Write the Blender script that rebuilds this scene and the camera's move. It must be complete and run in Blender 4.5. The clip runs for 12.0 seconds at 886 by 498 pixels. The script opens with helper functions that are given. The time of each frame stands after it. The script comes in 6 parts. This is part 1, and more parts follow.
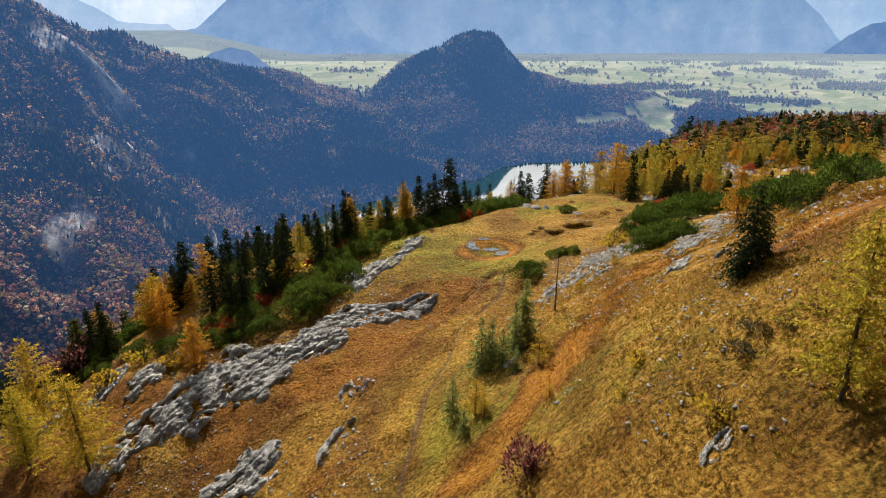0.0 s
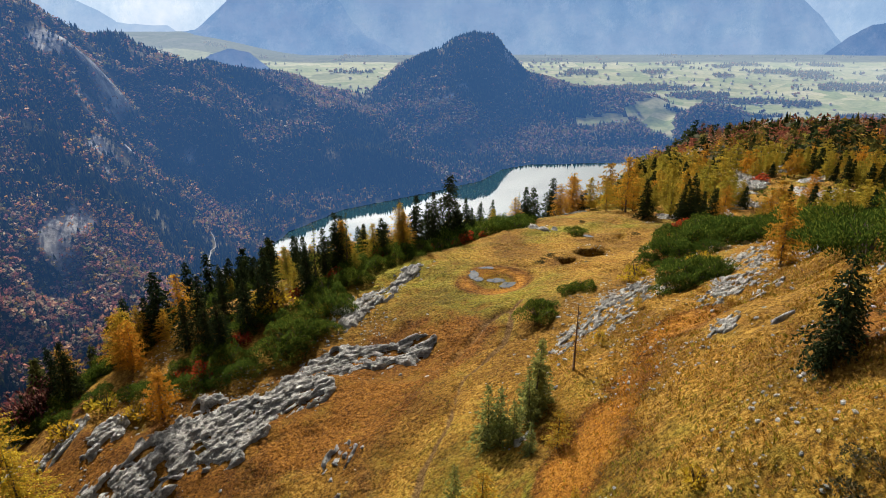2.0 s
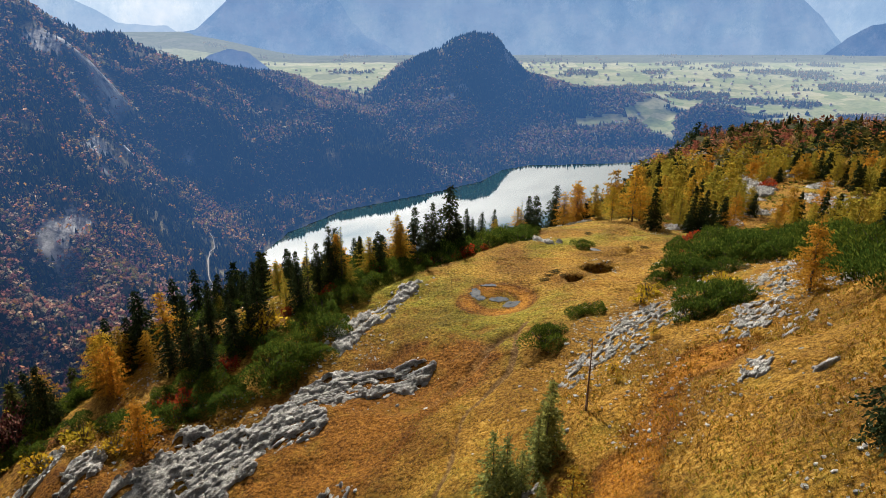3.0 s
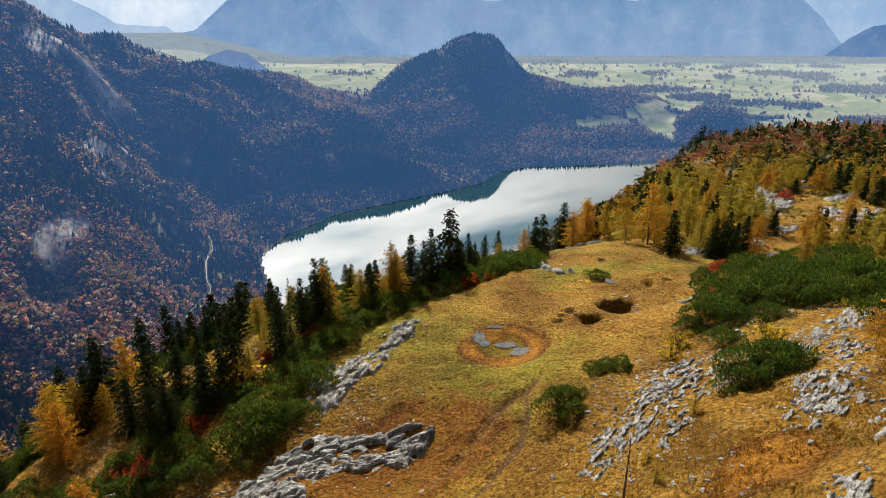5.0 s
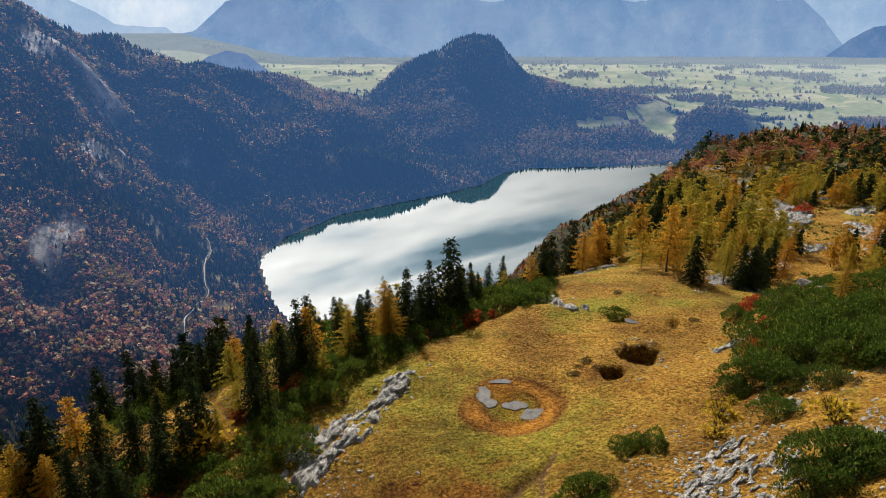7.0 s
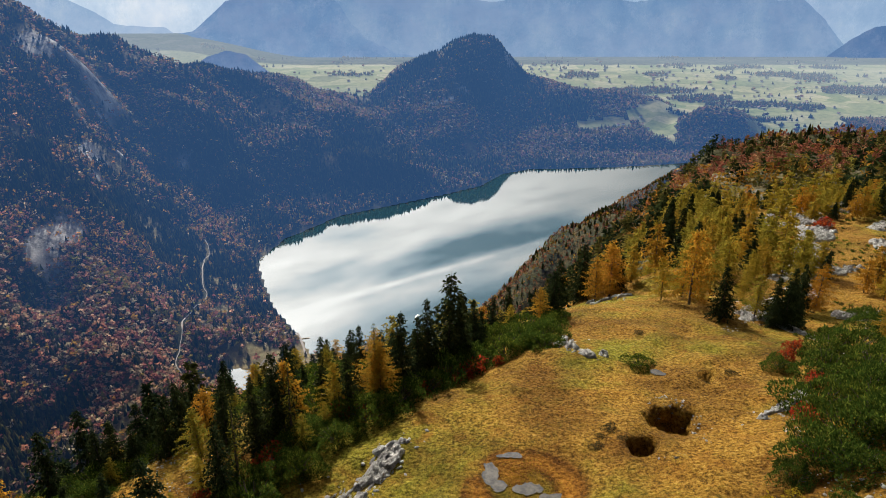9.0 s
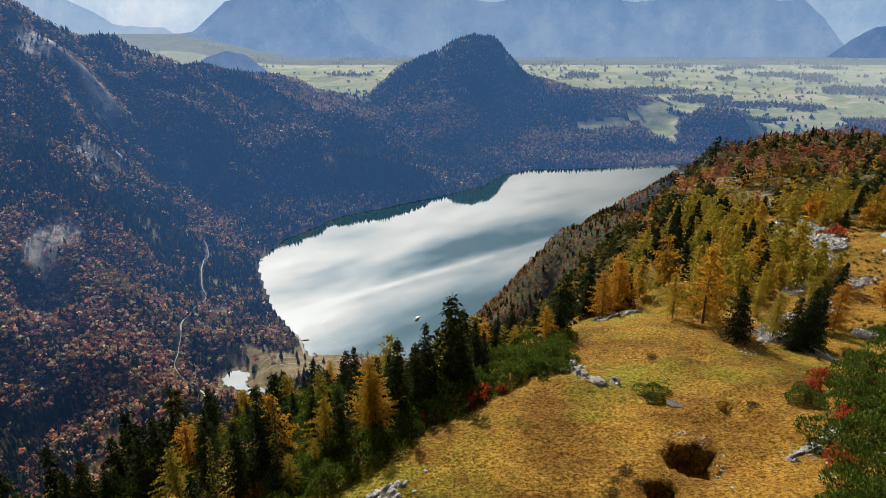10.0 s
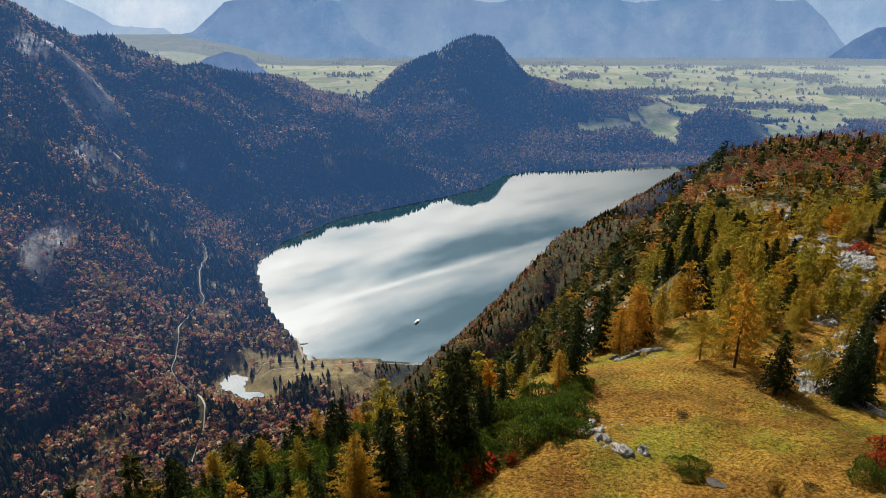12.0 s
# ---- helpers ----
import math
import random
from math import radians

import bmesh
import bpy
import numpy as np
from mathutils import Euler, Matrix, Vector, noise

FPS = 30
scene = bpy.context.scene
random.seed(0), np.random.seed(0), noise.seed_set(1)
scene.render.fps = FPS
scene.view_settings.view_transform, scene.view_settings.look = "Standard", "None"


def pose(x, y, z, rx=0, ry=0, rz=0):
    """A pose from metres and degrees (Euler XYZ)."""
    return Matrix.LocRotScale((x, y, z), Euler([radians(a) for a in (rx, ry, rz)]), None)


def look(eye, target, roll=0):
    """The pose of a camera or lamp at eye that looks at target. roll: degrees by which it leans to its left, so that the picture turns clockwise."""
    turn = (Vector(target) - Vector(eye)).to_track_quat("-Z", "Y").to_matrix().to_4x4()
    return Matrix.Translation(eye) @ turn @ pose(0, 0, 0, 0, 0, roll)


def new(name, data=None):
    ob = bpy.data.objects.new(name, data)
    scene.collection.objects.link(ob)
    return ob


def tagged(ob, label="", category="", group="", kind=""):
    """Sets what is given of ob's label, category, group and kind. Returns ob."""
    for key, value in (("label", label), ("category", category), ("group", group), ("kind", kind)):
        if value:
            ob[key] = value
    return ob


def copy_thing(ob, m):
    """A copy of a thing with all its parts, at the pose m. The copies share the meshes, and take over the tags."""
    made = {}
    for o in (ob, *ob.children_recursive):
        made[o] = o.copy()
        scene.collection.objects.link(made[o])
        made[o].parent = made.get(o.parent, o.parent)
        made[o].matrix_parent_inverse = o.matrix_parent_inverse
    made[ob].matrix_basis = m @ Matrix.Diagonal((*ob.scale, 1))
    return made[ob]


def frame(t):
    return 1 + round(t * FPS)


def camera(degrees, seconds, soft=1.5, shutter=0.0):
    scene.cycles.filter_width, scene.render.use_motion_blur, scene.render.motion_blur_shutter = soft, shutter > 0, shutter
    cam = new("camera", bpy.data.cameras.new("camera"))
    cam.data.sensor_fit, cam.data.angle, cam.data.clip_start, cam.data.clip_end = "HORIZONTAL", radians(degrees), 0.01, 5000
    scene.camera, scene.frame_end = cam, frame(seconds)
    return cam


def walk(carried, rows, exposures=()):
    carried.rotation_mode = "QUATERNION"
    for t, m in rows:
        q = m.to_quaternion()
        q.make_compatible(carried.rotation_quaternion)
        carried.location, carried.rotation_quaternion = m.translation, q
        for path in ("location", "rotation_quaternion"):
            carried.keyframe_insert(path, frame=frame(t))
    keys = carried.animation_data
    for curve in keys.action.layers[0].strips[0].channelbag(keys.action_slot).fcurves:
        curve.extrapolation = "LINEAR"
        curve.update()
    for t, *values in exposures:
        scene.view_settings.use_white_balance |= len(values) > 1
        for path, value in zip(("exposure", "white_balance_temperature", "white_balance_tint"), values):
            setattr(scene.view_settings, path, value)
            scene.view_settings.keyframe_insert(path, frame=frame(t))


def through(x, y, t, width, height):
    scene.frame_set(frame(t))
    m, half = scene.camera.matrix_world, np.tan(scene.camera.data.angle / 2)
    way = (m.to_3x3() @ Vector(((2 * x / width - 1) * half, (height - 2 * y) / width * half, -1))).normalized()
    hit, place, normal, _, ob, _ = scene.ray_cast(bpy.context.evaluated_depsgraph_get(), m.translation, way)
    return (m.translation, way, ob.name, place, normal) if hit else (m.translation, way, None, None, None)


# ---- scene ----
cam = camera(65.54, 12.0, 0.8)
METRES, EYE, TILT, LEAN, TURN = 96.6, 45.0, -22.56, 0.0, 0.0
ROWS = [
    (0.0, 0.00000, 0.00000, 0.00000, 0.000, 0.000, -0.000),
    (0.5, 0.00005, 0.02880, 0.01190, -0.000, 0.025, -0.005),
    (1.0, 0.00010, 0.05840, 0.02415, -0.005, 0.049, -0.010),
    (1.5, 0.00020, 0.08850, 0.03675, -0.005, 0.069, -0.015),
    (2.0, 0.00040, 0.11920, 0.04964, -0.005, 0.079, -0.005),
    (2.5, 0.00035, 0.14990, 0.06278, -0.005, 0.089, -0.000),
    (3.0, 0.00015, 0.18110, 0.07641, -0.025, 0.089, -0.000),
    (5.0, 0.00094, 0.30810, 0.12970, -0.044, 0.143, -0.000),
    (5.5, 0.00114, 0.34080, 0.14269, -0.044, 0.158, -0.005),
    (6.0, 0.00148, 0.37310, 0.15623, -0.044, 0.168, -0.015),
    (6.5, 0.00168, 0.40600, 0.16951, -0.049, 0.173, -0.005),
    (7.0, 0.00193, 0.43870, 0.18334, -0.049, 0.188, -0.005),
    (9.0, 0.00277, 0.56940, 0.23817, -0.049, 0.178, -0.005),
    (9.5, 0.00277, 0.60200, 0.25161, -0.049, 0.183, -0.005),
    (10.0, 0.00277, 0.63420, 0.26504, -0.049, 0.193, -0.000),
    (10.5, 0.00291, 0.66680, 0.27828, -0.049, 0.212, 0.005),
    (11.0, 0.00311, 0.69940, 0.29146, -0.044, 0.232, -0.000),
    (11.5, 0.00341, 0.73240, 0.30460, -0.044, 0.232, -0.000),
    (12.0, 0.00366, 0.76490, 0.31809, -0.044, 0.227, -0.005),
]
walk(cam, [(t, pose(0, 0, EYE, TILT, LEAN, TURN) @ pose(METRES * x, METRES * y, METRES * z, 90 + pitch, roll, yaw)) for t, x, y, z, yaw, pitch, roll in ROWS],
     exposures=[(0.0, 0.58), (6.0, 0.42), (12.0, 0.26)])

# ---- light ----
SUN_AZ, SUN_EL = -15.0, 33.0            # degrees left of straight ahead, and above the horizon
world = bpy.data.worlds.new("sky")
scene.world = world
world.use_nodes = True
wt = world.node_tree
wt.nodes.clear()
w_out = wt.nodes.new("ShaderNodeOutputWorld")
w_bg = wt.nodes.new("ShaderNodeBackground")
w_sky = wt.nodes.new("ShaderNodeTexSky")
w_sky.sky_type, w_sky.sun_disc = "NISHITA", False
w_sky.sun_elevation, w_sky.sun_rotation = radians(SUN_EL), radians(SUN_AZ)
w_sky.altitude, w_sky.air_density, w_sky.dust_density, w_sky.ozone_density = 1400, 1.0, 0.5, 1.5
w_bg.inputs["Strength"].default_value = 0.03


def w_math(op, a, b=None, clamp=False):
    n = wt.nodes.new("ShaderNodeMath")
    n.operation, n.use_clamp = op, clamp
    for sock, v in zip(n.inputs, (a, b)):
        if v is None:
            continue
        if isinstance(v, (int, float)):
            sock.default_value = v
        else:
            wt.links.new(v, sock)
    return n.outputs[0]


sun_dir = Vector((math.sin(radians(SUN_AZ)) * math.cos(radians(SUN_EL)), math.cos(radians(SUN_AZ)) * math.cos(radians(SUN_EL)), math.sin(radians(SUN_EL))))
# thin cloud over the whole sky, brighter the nearer it drifts to the sun
w_co = wt.nodes.new("ShaderNodeTexCoord")
w_sep = wt.nodes.new("ShaderNodeSeparateXYZ")
wt.links.new(w_co.outputs["Generated"], w_sep.inputs[0])
w_up = w_math("MAXIMUM", w_sep.outputs[2], 0.05)
w_u, w_v = w_math("DIVIDE", w_sep.outputs[0], w_up), w_math("DIVIDE", w_sep.outputs[1], w_up)
# the cloud drifts along one line: w_a runs along it, w_b across
w_a = w_math("ADD", w_math("MULTIPLY", w_u, 0.819), w_math("MULTIPLY", w_v, 0.574))
w_b = w_math("SUBTRACT", w_math("MULTIPLY", w_v, 0.819), w_math("MULTIPLY", w_u, 0.574))


def w_noise(stretch, scale, detail, rough):
    flat = wt.nodes.new("ShaderNodeCombineXYZ")
    wt.links.new(w_math("MULTIPLY", w_a, stretch), flat.inputs[0])
    wt.links.new(w_b, flat.inputs[1])
    n = wt.nodes.new("ShaderNodeTexNoise")
    n.inputs["Scale"].default_value, n.inputs["Detail"].default_value, n.inputs["Roughness"].default_value = scale, detail, rough
    wt.links.new(flat.outputs[0], n.inputs["Vector"])
    return w_math("SUBTRACT", n.outputs[0], 0.5)


def w_lump(value, middle, width):
    """A soft rise round a value, 1 at its middle."""
    d = w_math("DIVIDE", w_math("SUBTRACT", value, middle), width)
    return w_math("DIVIDE", 1.0, w_math("ADD", w_math("POWER", w_math("ABSOLUTE", d), 4.0), 1.0))


w_rags = w_math("ADD", w_math("MULTIPLY", w_noise(0.45, 3.2, 7, 0.6), 1.5), w_math("MULTIPLY", w_noise(0.3, 11.0, 5, 0.55), 0.5))
w_bent = w_math("ADD", w_b, w_math("MULTIPLY", w_noise(0.8, 2.2, 3, 0.5), 0.16))
# gaps and trail placed to fit the lake's reflection in the camera's view
w_gap = w_math("MULTIPLY", w_lump(w_bent, 1.95, 0.12), w_lump(w_a, 1.66, 0.42))
w_low = w_math("MULTIPLY", w_lump(w_bent, 1.48, 0.21), w_lump(w_a, 1.20, 0.55))
w_trail = w_math("MULTIPLY", w_lump(w_b, 1.83, 0.016), w_lump(w_a, 0.95, 0.62))
w_cloud = w_math("SUBTRACT", w_math("SUBTRACT", w_math("ADD", 0.88, w_rags), w_math("MULTIPLY", w_gap, 0.80)), w_math("MULTIPLY", w_low, 0.62))
w_cloud = w_math("MAXIMUM", w_math("ADD", w_cloud, w_math("MULTIPLY", w_trail, 0.40), True), 0.21)
w_dot = wt.nodes.new("ShaderNodeVectorMath")
w_dot.operation = "DOT_PRODUCT"
w_dot.inputs[1].default_value = sun_dir
wt.links.new(w_co.outputs["Generated"], w_dot.inputs[0])
w_near = w_math("POWER", w_math("MAXIMUM", w_dot.outputs["Value"], 0.0), 8.0)
w_bright = w_math("ADD", w_math("MULTIPLY", w_near, 4.5), 0.05)
w_white = wt.nodes.new("ShaderNodeBackground")
w_tone = wt.nodes.new("ShaderNodeValToRGB")
w_tone.color_ramp.elements[0].position, w_tone.color_ramp.elements[0].color = 0.2, (0.60, 0.84, 1.0, 1)
w_tone.color_ramp.elements[1].position, w_tone.color_ramp.elements[1].color = 0.75, (1.0, 0.97, 0.93, 1)
wt.links.new(w_cloud, w_tone.inputs[0])
wt.links.new(w_tone.outputs[0], w_white.inputs["Color"])
wt.links.new(w_bright, w_white.inputs["Strength"])
w_mix = wt.nodes.new("ShaderNodeMixShader")
wt.links.new(w_math("MULTIPLY", w_cloud, 0.8), w_mix.inputs[0])
wt.links.new(w_sky.outputs[0], w_bg.inputs[0])
wt.links.new(w_bg.outputs[0], w_mix.inputs[1])
wt.links.new(w_white.outputs[0], w_mix.inputs[2])
wt.links.new(w_mix.outputs[0], w_out.inputs[0])

sun = new("sun", bpy.data.lights.new("sun", "SUN"))
sun.data.energy, sun.data.angle, sun.data.color = 5.4, radians(0.6), (1.0, 0.93, 0.82)
sun.matrix_world = look(sun_dir * 400, (0, 0, 0))


# ---- lie of the land ----
def hash01(ix, iy, seed):
    h = (ix.astype(np.int64) * 374761393 + iy.astype(np.int64) * 668265263 + seed * 1442695041) & 0x7FFFFFFF
    h = ((h ^ (h >> 13)) * 1274126177) & 0x7FFFFFFF
    return ((h ^ (h >> 16)) & 0xFFFFFF) / float(0xFFFFFF)


def vnoise(x, y, size, seed=0):
    """Smooth value noise, -1 to 1, with cells of that many metres."""
    u, v = np.asarray(x, float) / size, np.asarray(y, float) / size
    iu, iv = np.floor(u), np.floor(v)
    fu, fv = u - iu, v - iv
    fu, fv = fu * fu * fu * (fu * (fu * 6 - 15) + 10), fv * fv * fv * (fv * (fv * 6 - 15) + 10)
    a, b = hash01(iu, iv, seed), hash01(iu + 1, iv, seed)
    c, d = hash01(iu, iv + 1, seed), hash01(iu + 1, iv + 1, seed)
    return ((a * (1 - fu) + b * fu) * (1 - fv) + (c * (1 - fu) + d * fu) * fv) * 2 - 1


def fbm(x, y, size, octaves, seed=0):
    total, amp = 0.0, 1.0
    for k in range(octaves):
        total = total + amp * vnoise(x + 17.3 * k, y - 9.1 * k, size / 2 ** k, seed + k)
        amp *= 0.5
    return total


def step(a, b, v):
    u = np.clip((v - a) / (b - a), 0, 1)
    return u * u * (3 - 2 * u)


LAKE_Z = -695.0
PLAIN_Y, PLAIN_Z = [2500, 3000, 3860, 4300, 4800, 5150], [-900, -648, -600, -553, -532, -549]
LAKE = [(-278, 1285), (-300, 1340), (-396, 1491), (-492, 1730), (-501, 1781), (-464, 1937), (-328, 2141), (-156, 2253), (-2, 2356), (136, 2454),
        (231, 2613), (347, 2684), (473, 2690), (686, 2708), (927, 2758), (1500, 2850), (1700, 2300), (1100, 1750), (500, 1350), (100, 1240), (-60, 1270), (-142, 1290)]
POND_Z = -688.0
POND = [(-425, 1206), (-410, 1226), (-376, 1212), (-376, 1184), (-362, 1166), (-328, 1164), (-330, 1152), (-364, 1140), (-388, 1160), (-416, 1172)]


def outside(x, y, ring):
    """Signed distance to a closed ring: positive outside it."""
    best = np.full(np.shape(x), 1e9)
    inside = np.zeros(np.shape(x), bool)
    for (x0, y0), (x1, y1) in zip(ring, ring[1:] + ring[:1]):
        dx, dy = x1 - x0, y1 - y0
        f = np.clip(((x - x0) * dx + (y - y0) * dy) / (dx * dx + dy * dy), 0, 1)
        best = np.minimum(best, np.hypot(x - x0 - f * dx, y - y0 - f * dy))
        cross = (y0 > y) != (y1 > y)
        inside ^= cross & (x < x0 + (y - y0) * dx / (dy if dy else 1e-9))
    return np.where(inside, -best, best)


def ridge(x, y, line, slope):
    """A mountain ridge along a line of (x, y, crest height)."""
    best = np.full(np.shape(x), -1e9)
    for (x0, y0, z0), (x1, y1, z1) in zip(line, line[1:]):
        dx, dy = x1 - x0, y1 - y0
        f = np.clip(((x - x0) * dx + (y - y0) * dy) / (dx * dx + dy * dy), 0, 1)
        d = np.hypot(x - x0 - f * dx, y - y0 - f * dy)
        best = np.maximum(best, z0 + f * (z1 - z0) - slope * (np.sqrt(d * d + 900) - 30))
    return best


def smax(a, b, k):
    h = np.clip(0.5 + 0.5 * (a - b) / k, 0, 1)
    return b + (a - b) * h + k * h * (1 - h)


# the alp: a smooth surface, in units of 50 and 60 m about (5, 105)
ALP = {(0, 0): -1.27, (0, 1): -5.84, (0, 2): 1.37, (0, 3): -6.52, (0, 4): -3.36, (0, 5): 0.52, (1, 0): 8.31, (1, 1): -19.21, (1, 2): 21.99, (1, 3): 3.90, (1, 4): -0.46, (2, 0): 4.47, (2, 1): -9.59, (2, 2): -7.33, (2, 3): 6.49, (3, 0): 1.13, (3, 1): 7.29, (3, 2): -9.40, (4, 0): -4.03, (4, 1): 0.38, (5, 0): 0.65}
BREAK_Y = [-200, 40, 70, 95, 105, 130, 150, 170, 184, 196, 212, 235, 278, 330, 420, 560, 730, 1000, 1500]
BREAK_X = [-130, -85, -75, -62, -48, -29, -18, -4, 16, 44, 62, 74, 88, 104, 138, 203, 305, 500, 900]
HOLLOWS = [(21.0, 117.4, 1.5, 3.6), (26.3, 123.2, 2.4, 7.0), (33.5, 133.0, 1.3, 1.2)]
POOLS = [(8.0, 112.4, 6.8, -1.9), (27.7, 135.0, 1.9, -3.1)]
# open water in the bog: centre and half widths
WATER = [(5.0, 114.4, 0.75, 1.7), (5.7, 113.0, 0.9, 0.8), (8.4, 112.4, 1.35, 0.75), (11.0, 110.8, 1.9, 1.15), (9.6, 110.2, 1.1, 0.6), (7.2, 117.4, 1.3, 0.4)]


GROOVE = [(9.5, 98.6), (6.9, 95.7), (4.2, 92.1), (2.0, 90.0), (0.7, 88.5), (-1.1, 85.5)]
TRACK = [(11.5, 101.5), (9.5, 97.7), (8.9, 92.0), (7.8, 88.1), (5.4, 84.9), (2.9, 81.5), (2.0, 79.0), (1.4, 76.3), (0.6, 71.2), (-0.7, 68.1), (-1.9, 65.2), (-2.6, 60.5), (-3.3, 55.8), (-4.2, 48)]


def to_line(x, y, line):
    best = np.full(np.shape(x), 1e9)
    for (x0, y0), (x1, y1) in zip(line, line[1:]):
        dx, dy = x1 - x0, y1 - y0
        f = np.clip(((x - x0) * dx + (y - y0) * dy) / (dx * dx + dy * dy), 0, 1)
        best = np.minimum(best, np.hypot(x - x0 - f * dx, y - y0 - f * dy))
    return best


def alp(x, y):
    xb = np.interp(y, BREAK_Y, BREAK_X)
    xc, yc = np.clip(x, np.maximum(xb, -62), 62), np.clip(y, 38, 188)
    X, Y = (xc - 5) / 50, (yc - 105) / 60
    z = sum(c * X ** i * Y ** j for (i, j), c in ALP.items())
    z = z - 0.17 * np.clip(y - 188, 0, None) - 0.00012 * np.clip(y - 500, 0, None) ** 2
    e = np.clip(xb - x, 0, None)
    z = z - 0.45 * e - 0.75 * np.clip(e - 12, 0, None) + 0.55 * np.clip(e - 420, 0, None)
    z = z - 0.3 * np.clip(-62 - np.maximum(x, xb), 0, None)
    return z


FLANK = [(20, 860, -425), (72, 920, -418), (133, 1000, -404), (192, 1080, -374), (232, 1130, -354), (326, 1300, -388), (448, 1500, -412), (625, 1750, -432), (760, 1980, -470)]
FLANK_UP = [(232, 1130, -354), (310, 900, -240), (400, 725, -112)]
LEFT_CREST = [(-1600, 1380, 280), (-1265, 2110, -20), (-1200, 2380, -45)]
LEFT_CREST_B = [(-1200, 2380, -60), (-1105, 2760, -300), (-868, 3058, -420), (-664, 3210, -455), (-385, 3350, -515)]
LEFT_SPUR = [(-1550, 1700, 90), (-1100, 1660, -170), (-950, 1690, -330), (-850, 1650, -490)]
LEFT_SPUR_B = [(-1165, 1960, -60), (-860, 1990, -330), (-640, 1950, -560)]
LEFT_SPUR_C = [(-868, 3058, -430), (-600, 2740, -545), (-380, 2440, -665)]
LEFT_SPUR_D = [(-1150, 2400, -130), (-900, 2480, -330), (-660, 2520, -490), (-420, 2560, -625)]
LOW_RIDGE = [(380, 3540, -470), (700, 3500, -540), (1000, 3435, -560), (1250, 3380, -640)]
KNOLL = [(1190, 3130, -560), (1320, 3150, -580), (1450, 3200, -620)]


def cone(x, y):
    """The wooded cone beyond the lake: a long western shoulder, a blunt top and a cliff on its eastern side."""
    top = np.interp(x, [-700, -420, -352, -235, -8, 60, 153, 242, 299, 329, 417, 520, 700], [-700, -585, -530, -445, -388, -330, -268, -279, -326, -368, -464, -590, -700])
    front = np.interp(x, [-350, 0, 150, 300], [0.36, 0.42, 0.60, 0.78])
    away = y - 3577 - 0.12 * (x - 150)
    d = np.sqrt(away ** 2 + 25 ** 2) - 25
    return top - np.where(away < 0, front, 0.7) * d


def plain(x, y):
    """The open valley floor beyond the lake, tilted up to fit the camera's view, with a side valley that climbs to the
    left.
    """
    return np.interp(y, PLAIN_Y, PLAIN_Z) + 150 * step(-900, -1800, x) * step(4250, 5100, y)


